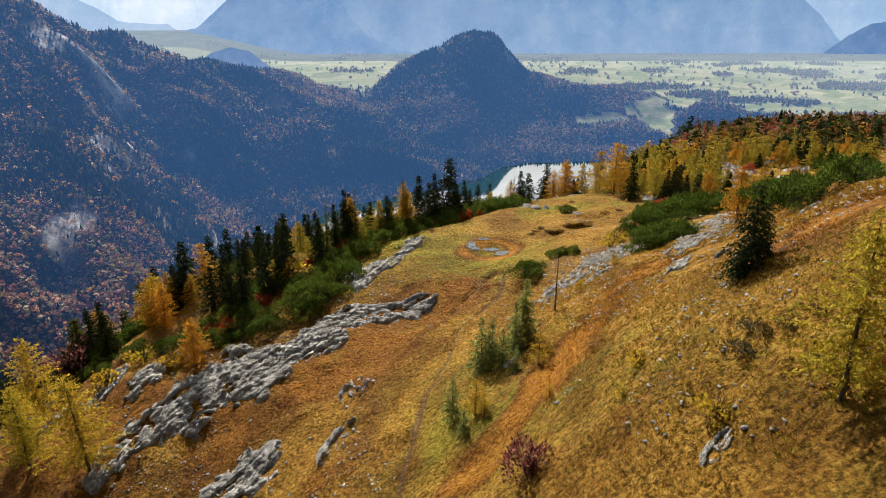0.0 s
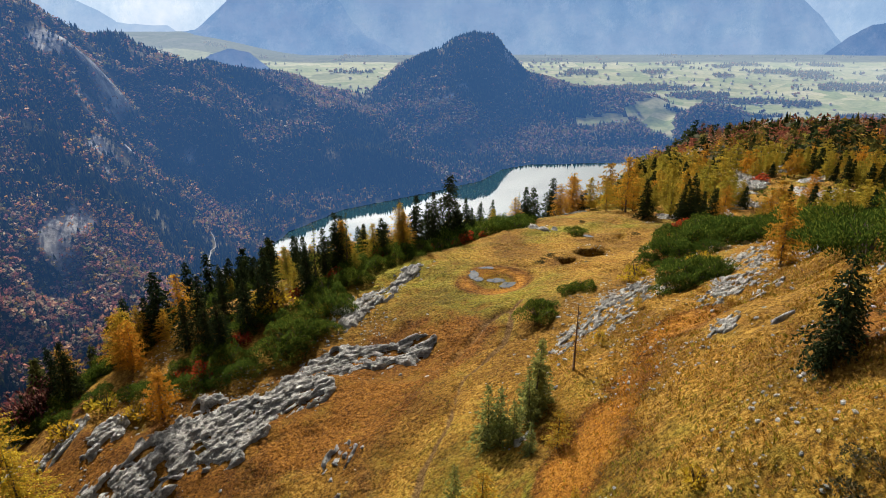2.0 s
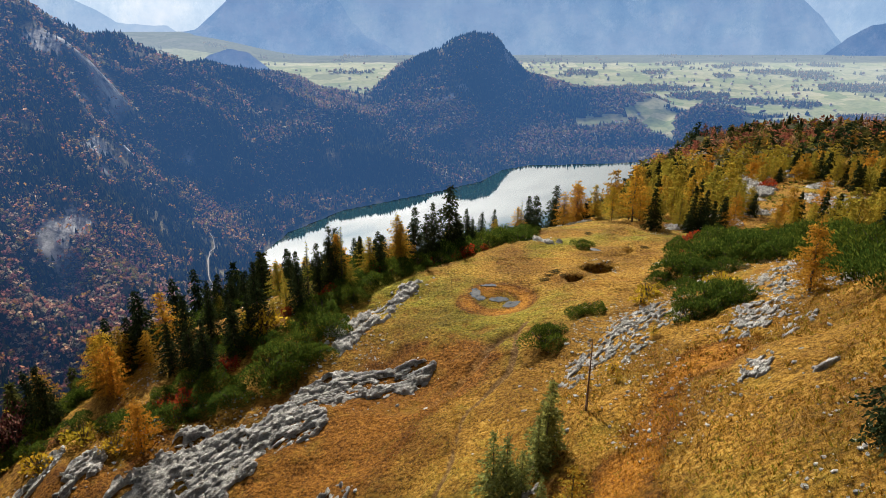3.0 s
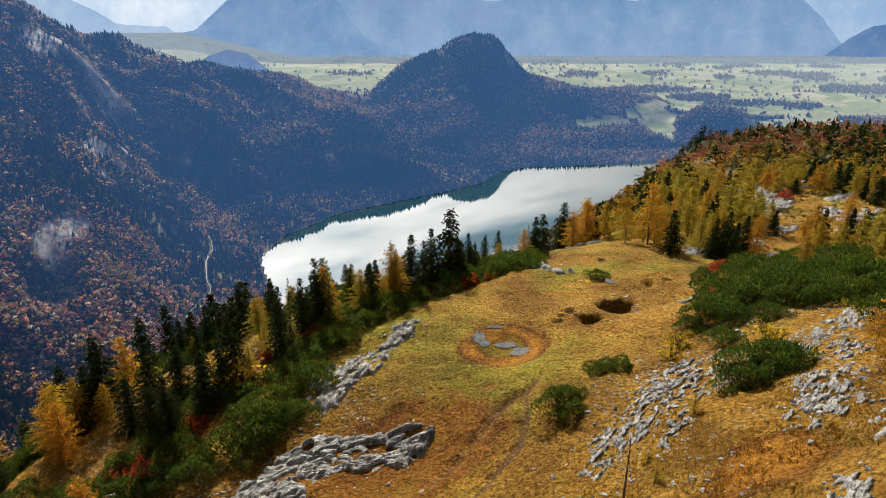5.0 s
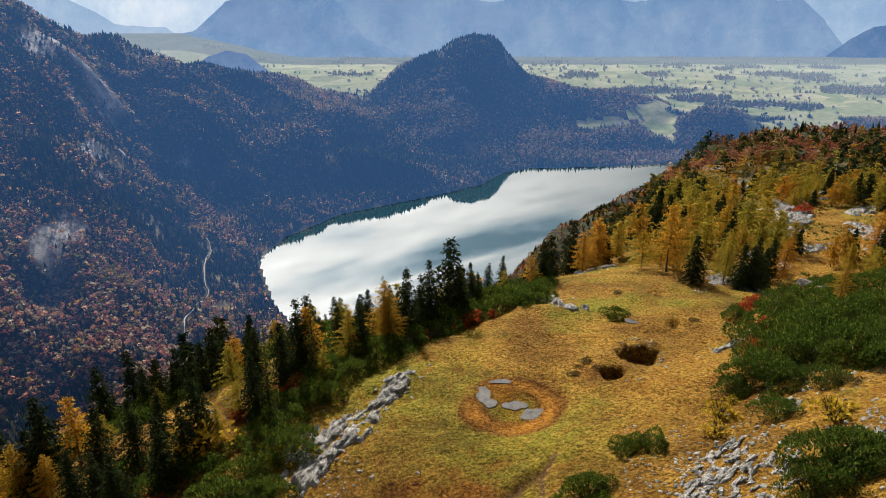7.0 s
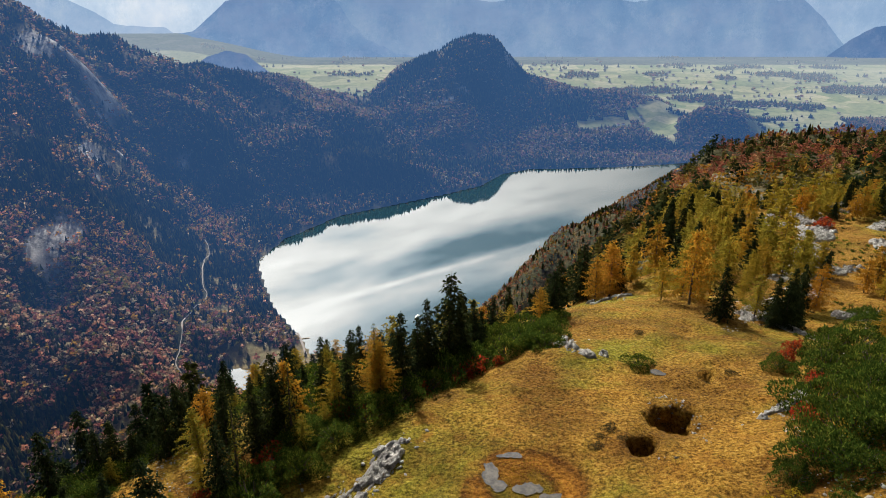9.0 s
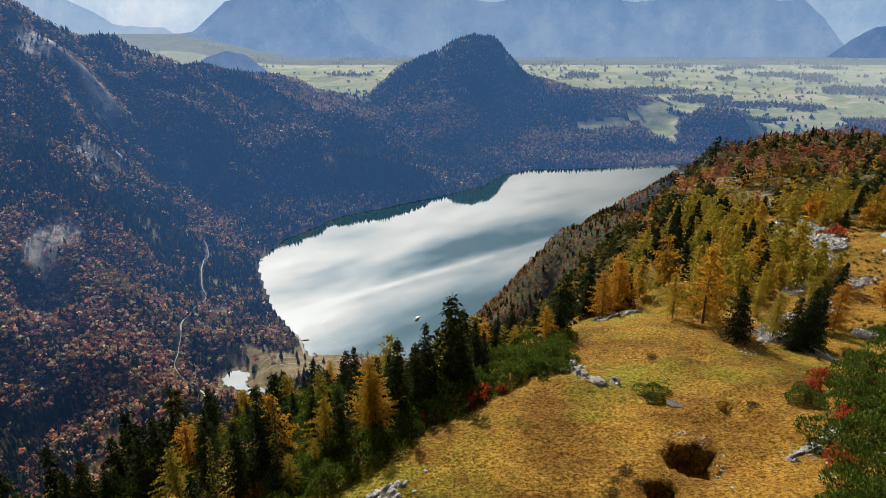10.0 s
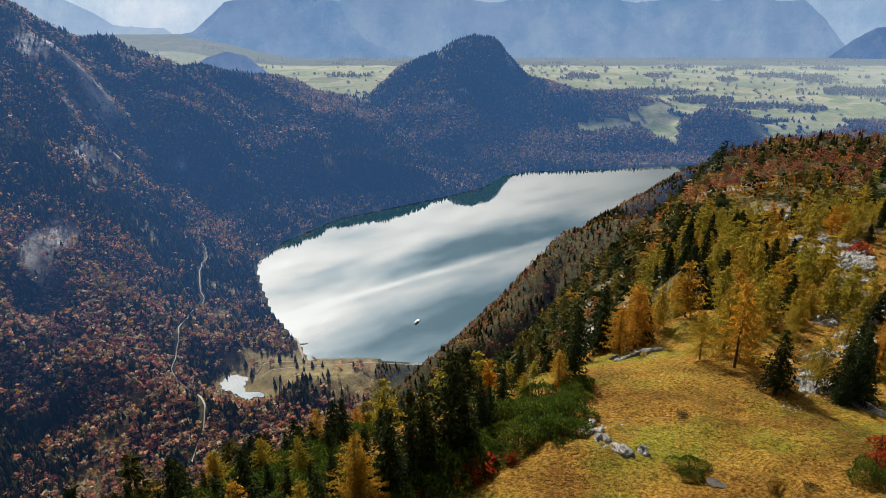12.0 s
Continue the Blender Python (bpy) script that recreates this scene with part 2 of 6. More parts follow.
def land(x, y, detail=True):
    """The height of the ground at (x, y)."""
    x, y = np.asarray(x, float), np.asarray(y, float)
    shore = outside(x, y, LAKE)
    floor = np.where(shore > 0, LAKE_Z + 0.8 + 0.035 * np.clip(shore, 0, 260), LAKE_Z + np.clip(shore * 0.25, -12, 0))
    floor = np.maximum(floor, plain(x, y))
    z = floor
    rough = 1 - np.exp(-np.clip(shore, 0, None) / 250)
    n = fbm(x, y, 420, 4, 3) * 55 * rough if detail else 0
    hills = np.maximum(np.maximum(ridge(x, y, LEFT_CREST, 0.92), ridge(x, y, LEFT_CREST_B, 0.40)), ridge(x, y, LEFT_SPUR, 0.85))
    hills = smax(hills, ridge(x, y, LEFT_SPUR_B, 0.62), 40)
    hills = smax(hills, ridge(x, y, LEFT_SPUR_C, 0.36), 40)
    hills = smax(hills, ridge(x, y, LEFT_SPUR_D, 0.40), 40)
    hills = smax(hills, cone(x, y), 30)
    hills = smax(hills, ridge(x, y, LOW_RIDGE, 0.30), 30)
    hills = smax(hills, ridge(x, y, KNOLL, 0.55), 20)
    gentle = 0.20 * np.clip(shore, 0, None) + np.interp(y, [2080, 2520], [0.75, 0.38]) * np.clip(shore - np.interp(y, [1200, 2200, 2550], [230, 200, 0]), 0, None)
    hills = np.minimum(hills, floor + gentle)
    if detail:
        warp = 60 * vnoise(x, y, 260, 301)
        bench = hills + 90 * fbm(x, y, 300, 3, 307)
        hills = hills + 9 * np.sin(2 * math.pi * bench / 165) * np.clip((hills - floor - 40) / 120, 0, 1) * step(-200, -420, x) * step(3300, 2800, y)
        spurs = 1 - np.abs(vnoise(0.42 * x + 0.3 * y, y + warp, 330, 303)) * 2
        hills = hills + (46 * spurs + 20 * (1 - 2 * np.abs(vnoise(0.6 * x, y + warp, 130, 305)))) * np.clip((hills - floor - 15) / 170, 0, 1) * step(-60, -260, x) * step(3300, 2700, y) * (1 - 0.5 * step(2100, 2500, y))
    hills = hills + n * (0.8 + 0.5 * step(-150, -330, hills) * step(3000, 2700, y)) * np.clip((hills - floor) / 60, 0, 1)
    z = np.where(shore > 0, smax(z, hills, 12), z)
    rim = outside(x, y, POND)
    z = np.minimum(z, POND_Z - 0.8 + 0.05 * np.clip(rim, -30, None) + 0.45 * np.clip(rim - 22, 0, None))
    a = alp(x, y)
    a = smax(a, np.maximum(ridge(x, y, FLANK, 1.35), ridge(x, y, FLANK_UP, 1.3)), 25)
    far = step(200, 420, y)
    if detail:
        a = a + fbm(x, y, 90, 3, 21) * 9 * np.maximum(far, step(10, 60, np.interp(y, BREAK_Y, BREAK_X) - x))
        a = a + (fbm(x, y, 14, 4, 31) * 0.7 + fbm(x, y, 6.5, 2, 36) * 0.22 + fbm(x, y, 2.6, 3, 41) * 0.25) * (1 - 0.4 * np.exp(-((x - 12) / 22) ** 2 - ((y - 115) / 30) ** 2))
        a = a - 2.6 * np.exp(-((x + 4 + 0.4 * (y - 92)) / 8) ** 2 - ((y - 91) / 8) ** 2)
        a = a - 0.55 * np.exp(-(to_line(x, y, GROOVE) / 0.65) ** 2) - 0.42 * np.exp(-(to_line(x, y, TRACK) / 0.5) ** 2)
        for px, py, r, level in POOLS:
            a = a + (level - a) * np.exp(-(((x - px) ** 2 + (y - py) ** 2) / r ** 2) ** 2)
        for hx, hy, r, depth in HOLLOWS:
            a = a - depth * np.exp(-(((x - hx) ** 2 + (y - hy) ** 2) / (r * (1 + 0.35 * vnoise(x, y, 1.3, 61))) ** 2) ** 3.0)
    return smax(a, z, 8)


# ---- materials ----
def nodes_of(name):
    m = bpy.data.materials.new(name)
    m.use_nodes = True
    nt = m.node_tree
    nt.nodes.clear()
    out = nt.nodes.new("ShaderNodeOutputMaterial")

    def add(kind, **values):
        n = nt.nodes.new("ShaderNode" + kind)
        for k, v in values.items():
            if k in n.inputs:
                n.inputs[k].default_value = v
        return n
    return m, nt, out, add


def noise_node(nt, add, scale, detail=5.0, rough=0.6, stretch=None):
    pos = add("NewGeometry")
    vec = pos.outputs["Position"]
    if stretch:
        mul = add("VectorMath")
        mul.operation = "MULTIPLY"
        mul.inputs[1].default_value = stretch
        nt.links.new(vec, mul.inputs[0])
        vec = mul.outputs[0]
    n = add("TexNoise", Scale=scale, Detail=detail, Roughness=rough)
    nt.links.new(vec, n.inputs["Vector"])
    return n.outputs["Fac"]


def ramp_node(nt, add, fac, stops):
    r = add("ValToRGB")
    el = r.color_ramp.elements
    while len(el) < len(stops):
        el.new(0.5)
    for e, (p, c) in zip(el, stops):
        e.position, e.color = p, (*c, 1) if len(c) == 3 else c
    nt.links.new(fac, r.inputs[0])
    return r.outputs[0]


def mix_node(nt, add, fac, a, b, mode="MIX"):
    m = add("Mix")
    m.data_type, m.blend_type = "RGBA", mode
    for sock, v in ((m.inputs["Factor"], fac), (m.inputs[6], a), (m.inputs[7], b)):
        if isinstance(v, (int, float)):
            sock.default_value = v
        elif isinstance(v, tuple):
            sock.default_value = (*v, 1)
        else:
            nt.links.new(v, sock)
    return m.outputs[2]


def bump_node(nt, add, fac, strength, distance):
    b = add("Bump", Strength=strength, Distance=distance)
    nt.links.new(fac, b.inputs["Height"])
    return b.outputs[0]


# emission colours of the haze painted into far surfaces, near to far
HAZE_CLEAR, HAZE_BLUE, HAZE_MILK = (0.046, 0.128, 0.315), (0.056, 0.148, 0.345), (0.33, 0.42, 0.54)


def paint_haze(nt, add, shader, haze_glow):
    """Paints haze into a surface as emission: the more, the farther off from the alp it lies. A pair of colours: a
    fixed glow for a backdrop, by height.
    """
    if not haze_glow:
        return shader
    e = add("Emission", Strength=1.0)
    if haze_glow is True:
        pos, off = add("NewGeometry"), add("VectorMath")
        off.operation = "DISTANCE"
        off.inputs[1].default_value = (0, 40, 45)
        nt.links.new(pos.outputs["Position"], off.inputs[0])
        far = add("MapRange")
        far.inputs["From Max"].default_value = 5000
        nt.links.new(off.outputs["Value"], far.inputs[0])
        nt.links.new(ramp_node(nt, add, far.outputs[0], [(0.25, HAZE_CLEAR), (0.74, HAZE_BLUE), (0.98, HAZE_MILK)]), e.inputs["Color"])
        haze_share = ramp_node(nt, add, far.outputs[0], [(0.18, (0,) * 3), (0.27, (0.06,) * 3), (0.34, (0.24,) * 3), (0.46, (0.37,) * 3), (0.70, (0.45,) * 3), (0.86, (0.43,) * 3), (1.0, (0.56,) * 3)])
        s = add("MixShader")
        nt.links.new(haze_share, s.inputs[0])
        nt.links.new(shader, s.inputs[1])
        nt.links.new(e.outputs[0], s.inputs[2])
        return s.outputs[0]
    low, high = haze_glow
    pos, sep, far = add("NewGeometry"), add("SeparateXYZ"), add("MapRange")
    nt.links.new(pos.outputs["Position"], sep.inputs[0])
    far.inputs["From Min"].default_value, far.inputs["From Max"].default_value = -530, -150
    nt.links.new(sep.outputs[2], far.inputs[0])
    # noise varies this painted haze so the backdrop shows some relief
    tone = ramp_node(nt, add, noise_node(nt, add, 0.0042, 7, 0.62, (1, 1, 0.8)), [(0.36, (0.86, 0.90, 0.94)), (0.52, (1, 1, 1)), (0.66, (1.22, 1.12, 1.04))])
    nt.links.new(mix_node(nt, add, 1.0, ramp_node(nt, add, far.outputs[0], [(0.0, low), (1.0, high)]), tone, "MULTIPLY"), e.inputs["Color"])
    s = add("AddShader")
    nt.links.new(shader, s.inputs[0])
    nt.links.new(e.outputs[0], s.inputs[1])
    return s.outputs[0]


def leaf_material(name, through=0.45, vary=0.35, haze_glow=None, tint="tint"):
    """Foliage: pigment from the mesh, changed a little from clump to clump, partly let through by the light."""
    m, nt, out, add = nodes_of(name)
    at = add("Attribute")
    at.attribute_name = tint
    geo = add("NewGeometry")
    lit = ramp_node(nt, add, geo.outputs["Random Per Island"], [(0, (1 - vary,) * 3), (1, (1 + vary,) * 3)])
    obj = add("ObjectInfo")
    hue = ramp_node(nt, add, obj.outputs["Random"], [(0, (0.82, 0.88, 0.9)), (0.5, (1, 1, 1)), (1, (1.15, 1.03, 0.9))])
    col = mix_node(nt, add, 1.0, mix_node(nt, add, 1.0, at.outputs["Color"], lit, "MULTIPLY"), hue, "MULTIPLY")
    d, t = add("BsdfDiffuse", Roughness=0.6), add("BsdfTranslucent")
    nt.links.new(col, d.inputs[0])
    nt.links.new(col, t.inputs[0])
    mx = add("MixShader", Fac=through)
    nt.links.new(d.outputs[0], mx.inputs[1])
    nt.links.new(t.outputs[0], mx.inputs[2])
    nt.links.new(paint_haze(nt, add, mx.outputs[0], haze_glow), out.inputs[0])
    return m


def surface(name, colour, roughness=0.9, specular=0.2, normal=None, metallic=0.0, haze_glow=None, build=None):
    m, nt, out, add = nodes_of(name)
    b = add("BsdfPrincipled", Roughness=roughness, Metallic=metallic)
    b.inputs["Specular IOR Level"].default_value = specular
    if build:
        build(nt, add, b)
    else:
        b.inputs["Base Color"].default_value = (*colour, 1)
    nt.links.new(paint_haze(nt, add, b.outputs[0], haze_glow), out.inputs[0])
    return m


STRAW, STRAW_B = (0.39, 0.212, 0.030), (0.115, 0.061, 0.009)
# rust of the sward, darkened to carry the gully's shade too
RUST, RUST_B = (0.235, 0.098, 0.012), (0.075, 0.030, 0.005)
GREEN, GREEN_B = (0.25, 0.225, 0.020), (0.095, 0.085, 0.010)
# emission that paints haze onto each backdrop, at its foot and at its top
HAZE_FAR, HAZE_RANGE = ((0.165, 0.265, 0.42), (0.125, 0.225, 0.39)), ((0.26, 0.37, 0.52), (0.23, 0.34, 0.50))
HAZE_DOME, HAZE_HILL = ((0.145, 0.245, 0.41), (0.105, 0.200, 0.37)), ((0.085, 0.165, 0.32), (0.060, 0.130, 0.28))
HAZE_PALE = ((0.40, 0.49, 0.60), (0.44, 0.54, 0.66))


def alp_nodes(nt, add, b):
    at = add("Attribute")
    at.attribute_name = "cover"
    sep = add("SeparateColor")
    nt.links.new(at.outputs["Color"], sep.inputs[0])
    fine, mid, wide = noise_node(nt, add, 2.6, 8, 0.72), noise_node(nt, add, 0.55, 6, 0.65), noise_node(nt, add, 0.11, 5, 0.6)
    straw = ramp_node(nt, add, fine, [(0.40, STRAW_B), (0.54, STRAW), (0.66, (0.50, 0.33, 0.080))])
    rust = ramp_node(nt, add, fine, [(0.41, RUST_B), (0.55, RUST), (0.68, (0.38, 0.18, 0.034))])
    green = ramp_node(nt, add, fine, [(0.40, GREEN_B), (0.54, GREEN), (0.68, (0.40, 0.33, 0.06))])

    def cover(channel):
        s = add("Math")
        s.operation = "ADD"
        nt.links.new(channel, s.inputs[0])
        nt.links.new(mid, s.inputs[1])
        r = add("MapRange")
        r.inputs["From Min"].default_value, r.inputs["From Max"].default_value = 0.75, 1.25
        nt.links.new(s.outputs[0], r.inputs[0])
        return r.outputs[0]
    col = mix_node(nt, add, cover(sep.outputs[1]), straw, green)
    col = mix_node(nt, add, cover(sep.outputs[0]), col, rust)
    fern = add("MapRange")
    fern.inputs["From Min"].default_value, fern.inputs["From Max"].default_value = 0.8, 2.0
    nt.links.new(sep.outputs[0], fern.inputs[0])
    tuftier = noise_node(nt, add, 0.28, 7, 0.7)
    col = mix_node(nt, add, ramp_node(nt, add, tuftier, [(0.52, (0, 0, 0)), (0.66, (0.75,) * 3)]), col, ramp_node(nt, add, fine, [(0.34, (0.12, 0.052, 0.009)), (0.6, (0.36, 0.165, 0.022))]))
    col = mix_node(nt, add, ramp_node(nt, add, noise_node(nt, add, 0.19, 6, 0.66), [(0.55, (0, 0, 0)), (0.70, (0.5,) * 3)]), col, ramp_node(nt, add, fine, [(0.34, (0.12, 0.105, 0.012)), (0.6, (0.25, 0.21, 0.025))]))
    dirt = ramp_node(nt, add, fine, [(0.3, (0.070, 0.038, 0.012)), (0.55, (0.19, 0.110, 0.038)), (0.7, (0.42, 0.30, 0.13))])
    col = mix_node(nt, add, cover(sep.outputs[2]), col, dirt)
    patches = ramp_node(nt, add, wide, [(0.38, (0.58, 0.50, 0.40)), (0.50, (1.0, 0.96, 0.90)), (0.62, (1.28, 1.27, 1.20))])
    col = mix_node(nt, add, 0.8, col, patches, "MULTIPLY")
    col = mix_node(nt, add, fern.outputs[0], col, ramp_node(nt, add, fine, [(0.36, (0.20, 0.075, 0.010)), (0.52, (0.50, 0.215, 0.022)), (0.68, (0.62, 0.32, 0.05))]))
    nt.links.new(col, b.inputs["Base Color"])
    hum = add("Math")
    hum.operation = "MULTIPLY_ADD"
    nt.links.new(mid, hum.inputs[0])
    hum.inputs[1].default_value = 2.2
    nt.links.new(fine, hum.inputs[2])
    nt.links.new(bump_node(nt, add, hum.outputs[0], 1.0, 0.75), b.inputs["Normal"])


def woods_nodes(nt, add, b):
    at = add("Attribute")
    at.attribute_name = "cover"
    sep = add("SeparateColor")
    nt.links.new(at.outputs["Color"], sep.inputs[0])
    n, fine = noise_node(nt, add, 0.045, 7, 0.65), noise_node(nt, add, 0.35, 5, 0.6)
    floor = ramp_node(nt, add, n, [(0.3, (0.020, 0.028, 0.012)), (0.55, (0.050, 0.046, 0.016)), (0.72, (0.14, 0.080, 0.025))])
    streak = noise_node(nt, add, 0.030, 9, 0.72, (1, 1, 0.22))
    crag = ramp_node(nt, add, streak, [(0.36, (0.10, 0.10, 0.10)), (0.47, (0.42, 0.40, 0.38)), (0.60, (0.80, 0.77, 0.73))])
    mead = ramp_node(nt, add, n, [(0.32, (0.10, 0.082, 0.035)), (0.52, (0.22, 0.17, 0.075)), (0.68, (0.30, 0.27, 0.13))])
    col = mix_node(nt, add, sep.outputs[1], floor, mead)
    col = mix_node(nt, add, sep.outputs[0], col, crag)
    nt.links.new(col, b.inputs["Base Color"])
    nt.links.new(bump_node(nt, add, fine, 1.0, 3.0), b.inputs["Normal"])


def plain_nodes(nt, add, b):
    pos, mul = add("NewGeometry"), add("VectorMath")
    mul.operation = "MULTIPLY"
    mul.inputs[1].default_value = (0.7, 1.3, 0)
    nt.links.new(pos.outputs["Position"], mul.inputs[0])
    v = add("TexVoronoi", Scale=0.0105)
    nt.links.new(mul.outputs[0], v.inputs["Vector"])
    sep = add("SeparateColor")
    nt.links.new(v.outputs["Color"], sep.inputs[0])
    field = ramp_node(nt, add, sep.outputs[0], [(0.0, (0.30, 0.33, 0.13)), (0.25, (0.44, 0.42, 0.21)), (0.45, (0.24, 0.29, 0.10)), (0.7, (0.50, 0.46, 0.27)), (0.85, (0.35, 0.37, 0.16)), (1.0, (0.21, 0.23, 0.09))])
    n = noise_node(nt, add, 0.035, 6, 0.65)
    col = mix_node(nt, add, 0.7, field, ramp_node(nt, add, n, [(0.35, (0.55, 0.62, 0.55)), (0.5, (0.95, 0.97, 0.92)), (0.7, (1.2, 1.15, 1.1))]), "MULTIPLY")
    nt.links.new(col, b.inputs["Base Color"])


def far_nodes(nt, add, b):
    n, wide = noise_node(nt, add, 0.010, 8, 0.68, (1, 1, 0.8)), noise_node(nt, add, 0.0026, 5, 0.6, (1, 1, 1.4))
    # pale warm patches painted in for sunlit streaks on the slopes
    col = ramp_node(nt, add, n, [(0.36, (0.02, 0.04, 0.05)), (0.50, (0.11, 0.11, 0.08)), (0.66, (0.46, 0.36, 0.28))])
    col = mix_node(nt, add, ramp_node(nt, add, wide, [(0.42, (0, 0, 0)), (0.62, (1, 1, 1))]), col, (0.40, 0.27, 0.20))
    nt.links.new(col, b.inputs["Base Color"])


def rock_nodes(nt, add, b):
    big, fine = noise_node(nt, add, 1.1, 7, 0.68), noise_node(nt, add, 7.0, 6, 0.7)
    co = add("TexCoord")
    mp = add("Mapping")
    mp.inputs["Scale"].default_value = (1.3, 6.5, 4.0)
    nt.links.new(co.outputs["Object"], mp.inputs[0])
    rill = add("TexNoise", Scale=1.6, Detail=5.0, Roughness=0.62)
    nt.links.new(mp.outputs[0], rill.inputs["Vector"])
    runnels = ramp_node(nt, add, rill.outputs["Fac"], [(0.34, (0, 0, 0)), (0.56, (1, 1, 1))])
    col = ramp_node(nt, add, big, [(0.30, (0.17, 0.166, 0.16)), (0.46, (0.43, 0.42, 0.405)), (0.62, (0.74, 0.725, 0.70))])
    col = mix_node(nt, add, 0.6, col, ramp_node(nt, add, fine, [(0.32, (0.6, 0.6, 0.6)), (0.6, (1.1, 1.09, 1.07))]), "MULTIPLY")
    # the grooves are painted darker as well, in place of their shade
    col = mix_node(nt, add, 0.6, col, ramp_node(nt, add, runnels, [(0.0, (0.28, 0.27, 0.26)), (0.8, (1.05, 1.04, 1.02))]), "MULTIPLY")
    moss = ramp_node(nt, add, noise_node(nt, add, 0.7, 5, 0.7), [(0.62, (0, 0, 0)), (0.74, (1, 1, 1))])
    col = mix_node(nt, add, moss, col, (0.17, 0.12, 0.035))
    nt.links.new(col, b.inputs["Base Color"])
    both = add("Math")
    both.operation = "ADD"
    nt.links.new(runnels, both.inputs[0])
    nt.links.new(fine, both.inputs[1])
    nt.links.new(bump_node(nt, add, both.outputs[0], 1.0, 0.20), b.inputs["Normal"])


def bark_nodes(nt, add, b):
    n = noise_node(nt, add, 6.0, 5, 0.7, (1, 1, 0.25))
    nt.links.new(ramp_node(nt, add, n, [(0.3, (0.035, 0.026, 0.020)), (0.7, (0.16, 0.125, 0.10))]), b.inputs["Base Color"])
    nt.links.new(bump_node(nt, add, n, 0.8, 0.03), b.inputs["Normal"])


def gravel_nodes(nt, add, b):
    n = noise_node(nt, add, 0.4, 5, 0.7)
    nt.links.new(ramp_node(nt, add, n, [(0.3, (0.24, 0.21, 0.18)), (0.7, (0.42, 0.38, 0.33))]), b.inputs["Base Color"])


def pool_nodes(nt, add, b):
    n = noise_node(nt, add, 1.4, 4, 0.6)
    nt.links.new(ramp_node(nt, add, n, [(0.35, (0.030, 0.027, 0.022)), (0.65, (0.10, 0.085, 0.065))]), b.inputs["Base Color"])
    nt.links.new(ramp_node(nt, add, n, [(0.3, (0.04,) * 3), (0.7, (0.16,) * 3)]), b.inputs["Roughness"])
    b.inputs["IOR"].default_value = 1.42


def water_nodes(nt, add, b):
    b.inputs["Base Color"].default_value = (0.012, 0.045, 0.055, 1)
    b.inputs["IOR"].default_value = 2.3
    n = noise_node(nt, add, 0.02, 3, 0.5, (1, 1, 1))
    nt.links.new(ramp_node(nt, add, n, [(0.35, (0.015,) * 3), (0.7, (0.05,) * 3)]), b.inputs["Roughness"])


alp_mat = surface("alpine_grass", None, 0.95, 0.1, build=alp_nodes)
# far slopes and fields glow with painted haze
woods_floor_mat = surface("wooded_slope", None, 0.95, 0.1, build=woods_nodes, haze_glow=True)
plain_mat = surface("valley_fields", None, 0.95, 0.1, build=plain_nodes, haze_glow=True)
# backdrops get their blue and pale tones from painted haze glow
pale_mat = surface("haze_glow_palest_mountains", None, 0.95, 0.05, build=far_nodes, haze_glow=HAZE_PALE)
hill_mat = surface("haze_glow_low_hill", None, 0.95, 0.05, build=far_nodes, haze_glow=HAZE_HILL)
dome_mat = surface("haze_glow_nearer_mountain", None, 0.95, 0.05, build=far_nodes, haze_glow=HAZE_DOME)
range_mat = surface("haze_glow_range", None, 0.95, 0.05, build=far_nodes, haze_glow=HAZE_RANGE)
far_mat = surface("haze_glow_mountains", None, 0.95, 0.05, build=far_nodes, haze_glow=HAZE_FAR)
rock_mat = surface("limestone", None, 0.85, 0.25, build=rock_nodes)
bark_mat = surface("bark", None, 0.9, 0.2, build=bark_nodes)
dead_mat = surface("dead_wood", (0.16, 0.10, 0.07), 0.85)
gravel_mat = surface("pale_gravel", None, 0.9, 0.2, build=gravel_nodes, haze_glow=True)
water_mat = surface("lake_water", None, 0.02, 0.5, build=water_nodes)
pool_mat = surface("pool_water", (0.050, 0.045, 0.038), 0.08, 0.5, build=pool_nodes)
leaf_mat = leaf_material("needles_and_leaves", 0.52, 0.22)
needle_mat = leaf_material("evergreen_needles", 0.13)
pine_mat = leaf_material("dwarf_pine_needles", 0.34, 0.3)
grass_mat = leaf_material("grass_blades", 0.5, 0.35)
near_woods_mat = leaf_material("woods", 0.3, 0.4)
# far trees carry the same painted haze as emission
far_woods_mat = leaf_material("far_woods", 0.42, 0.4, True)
plaster_mat = surface("white_plaster", (0.75, 0.72, 0.68), 0.8, haze_glow=True)
tiles_mat = surface("roof_tiles", (0.34, 0.22, 0.17), 0.8, haze_glow=True)
boat_mat = surface("white_boat_paint", (0.8, 0.8, 0.8), 0.4, 0.4)
timber_mat = surface("weathered_timber", (0.22, 0.17, 0.12), 0.85)


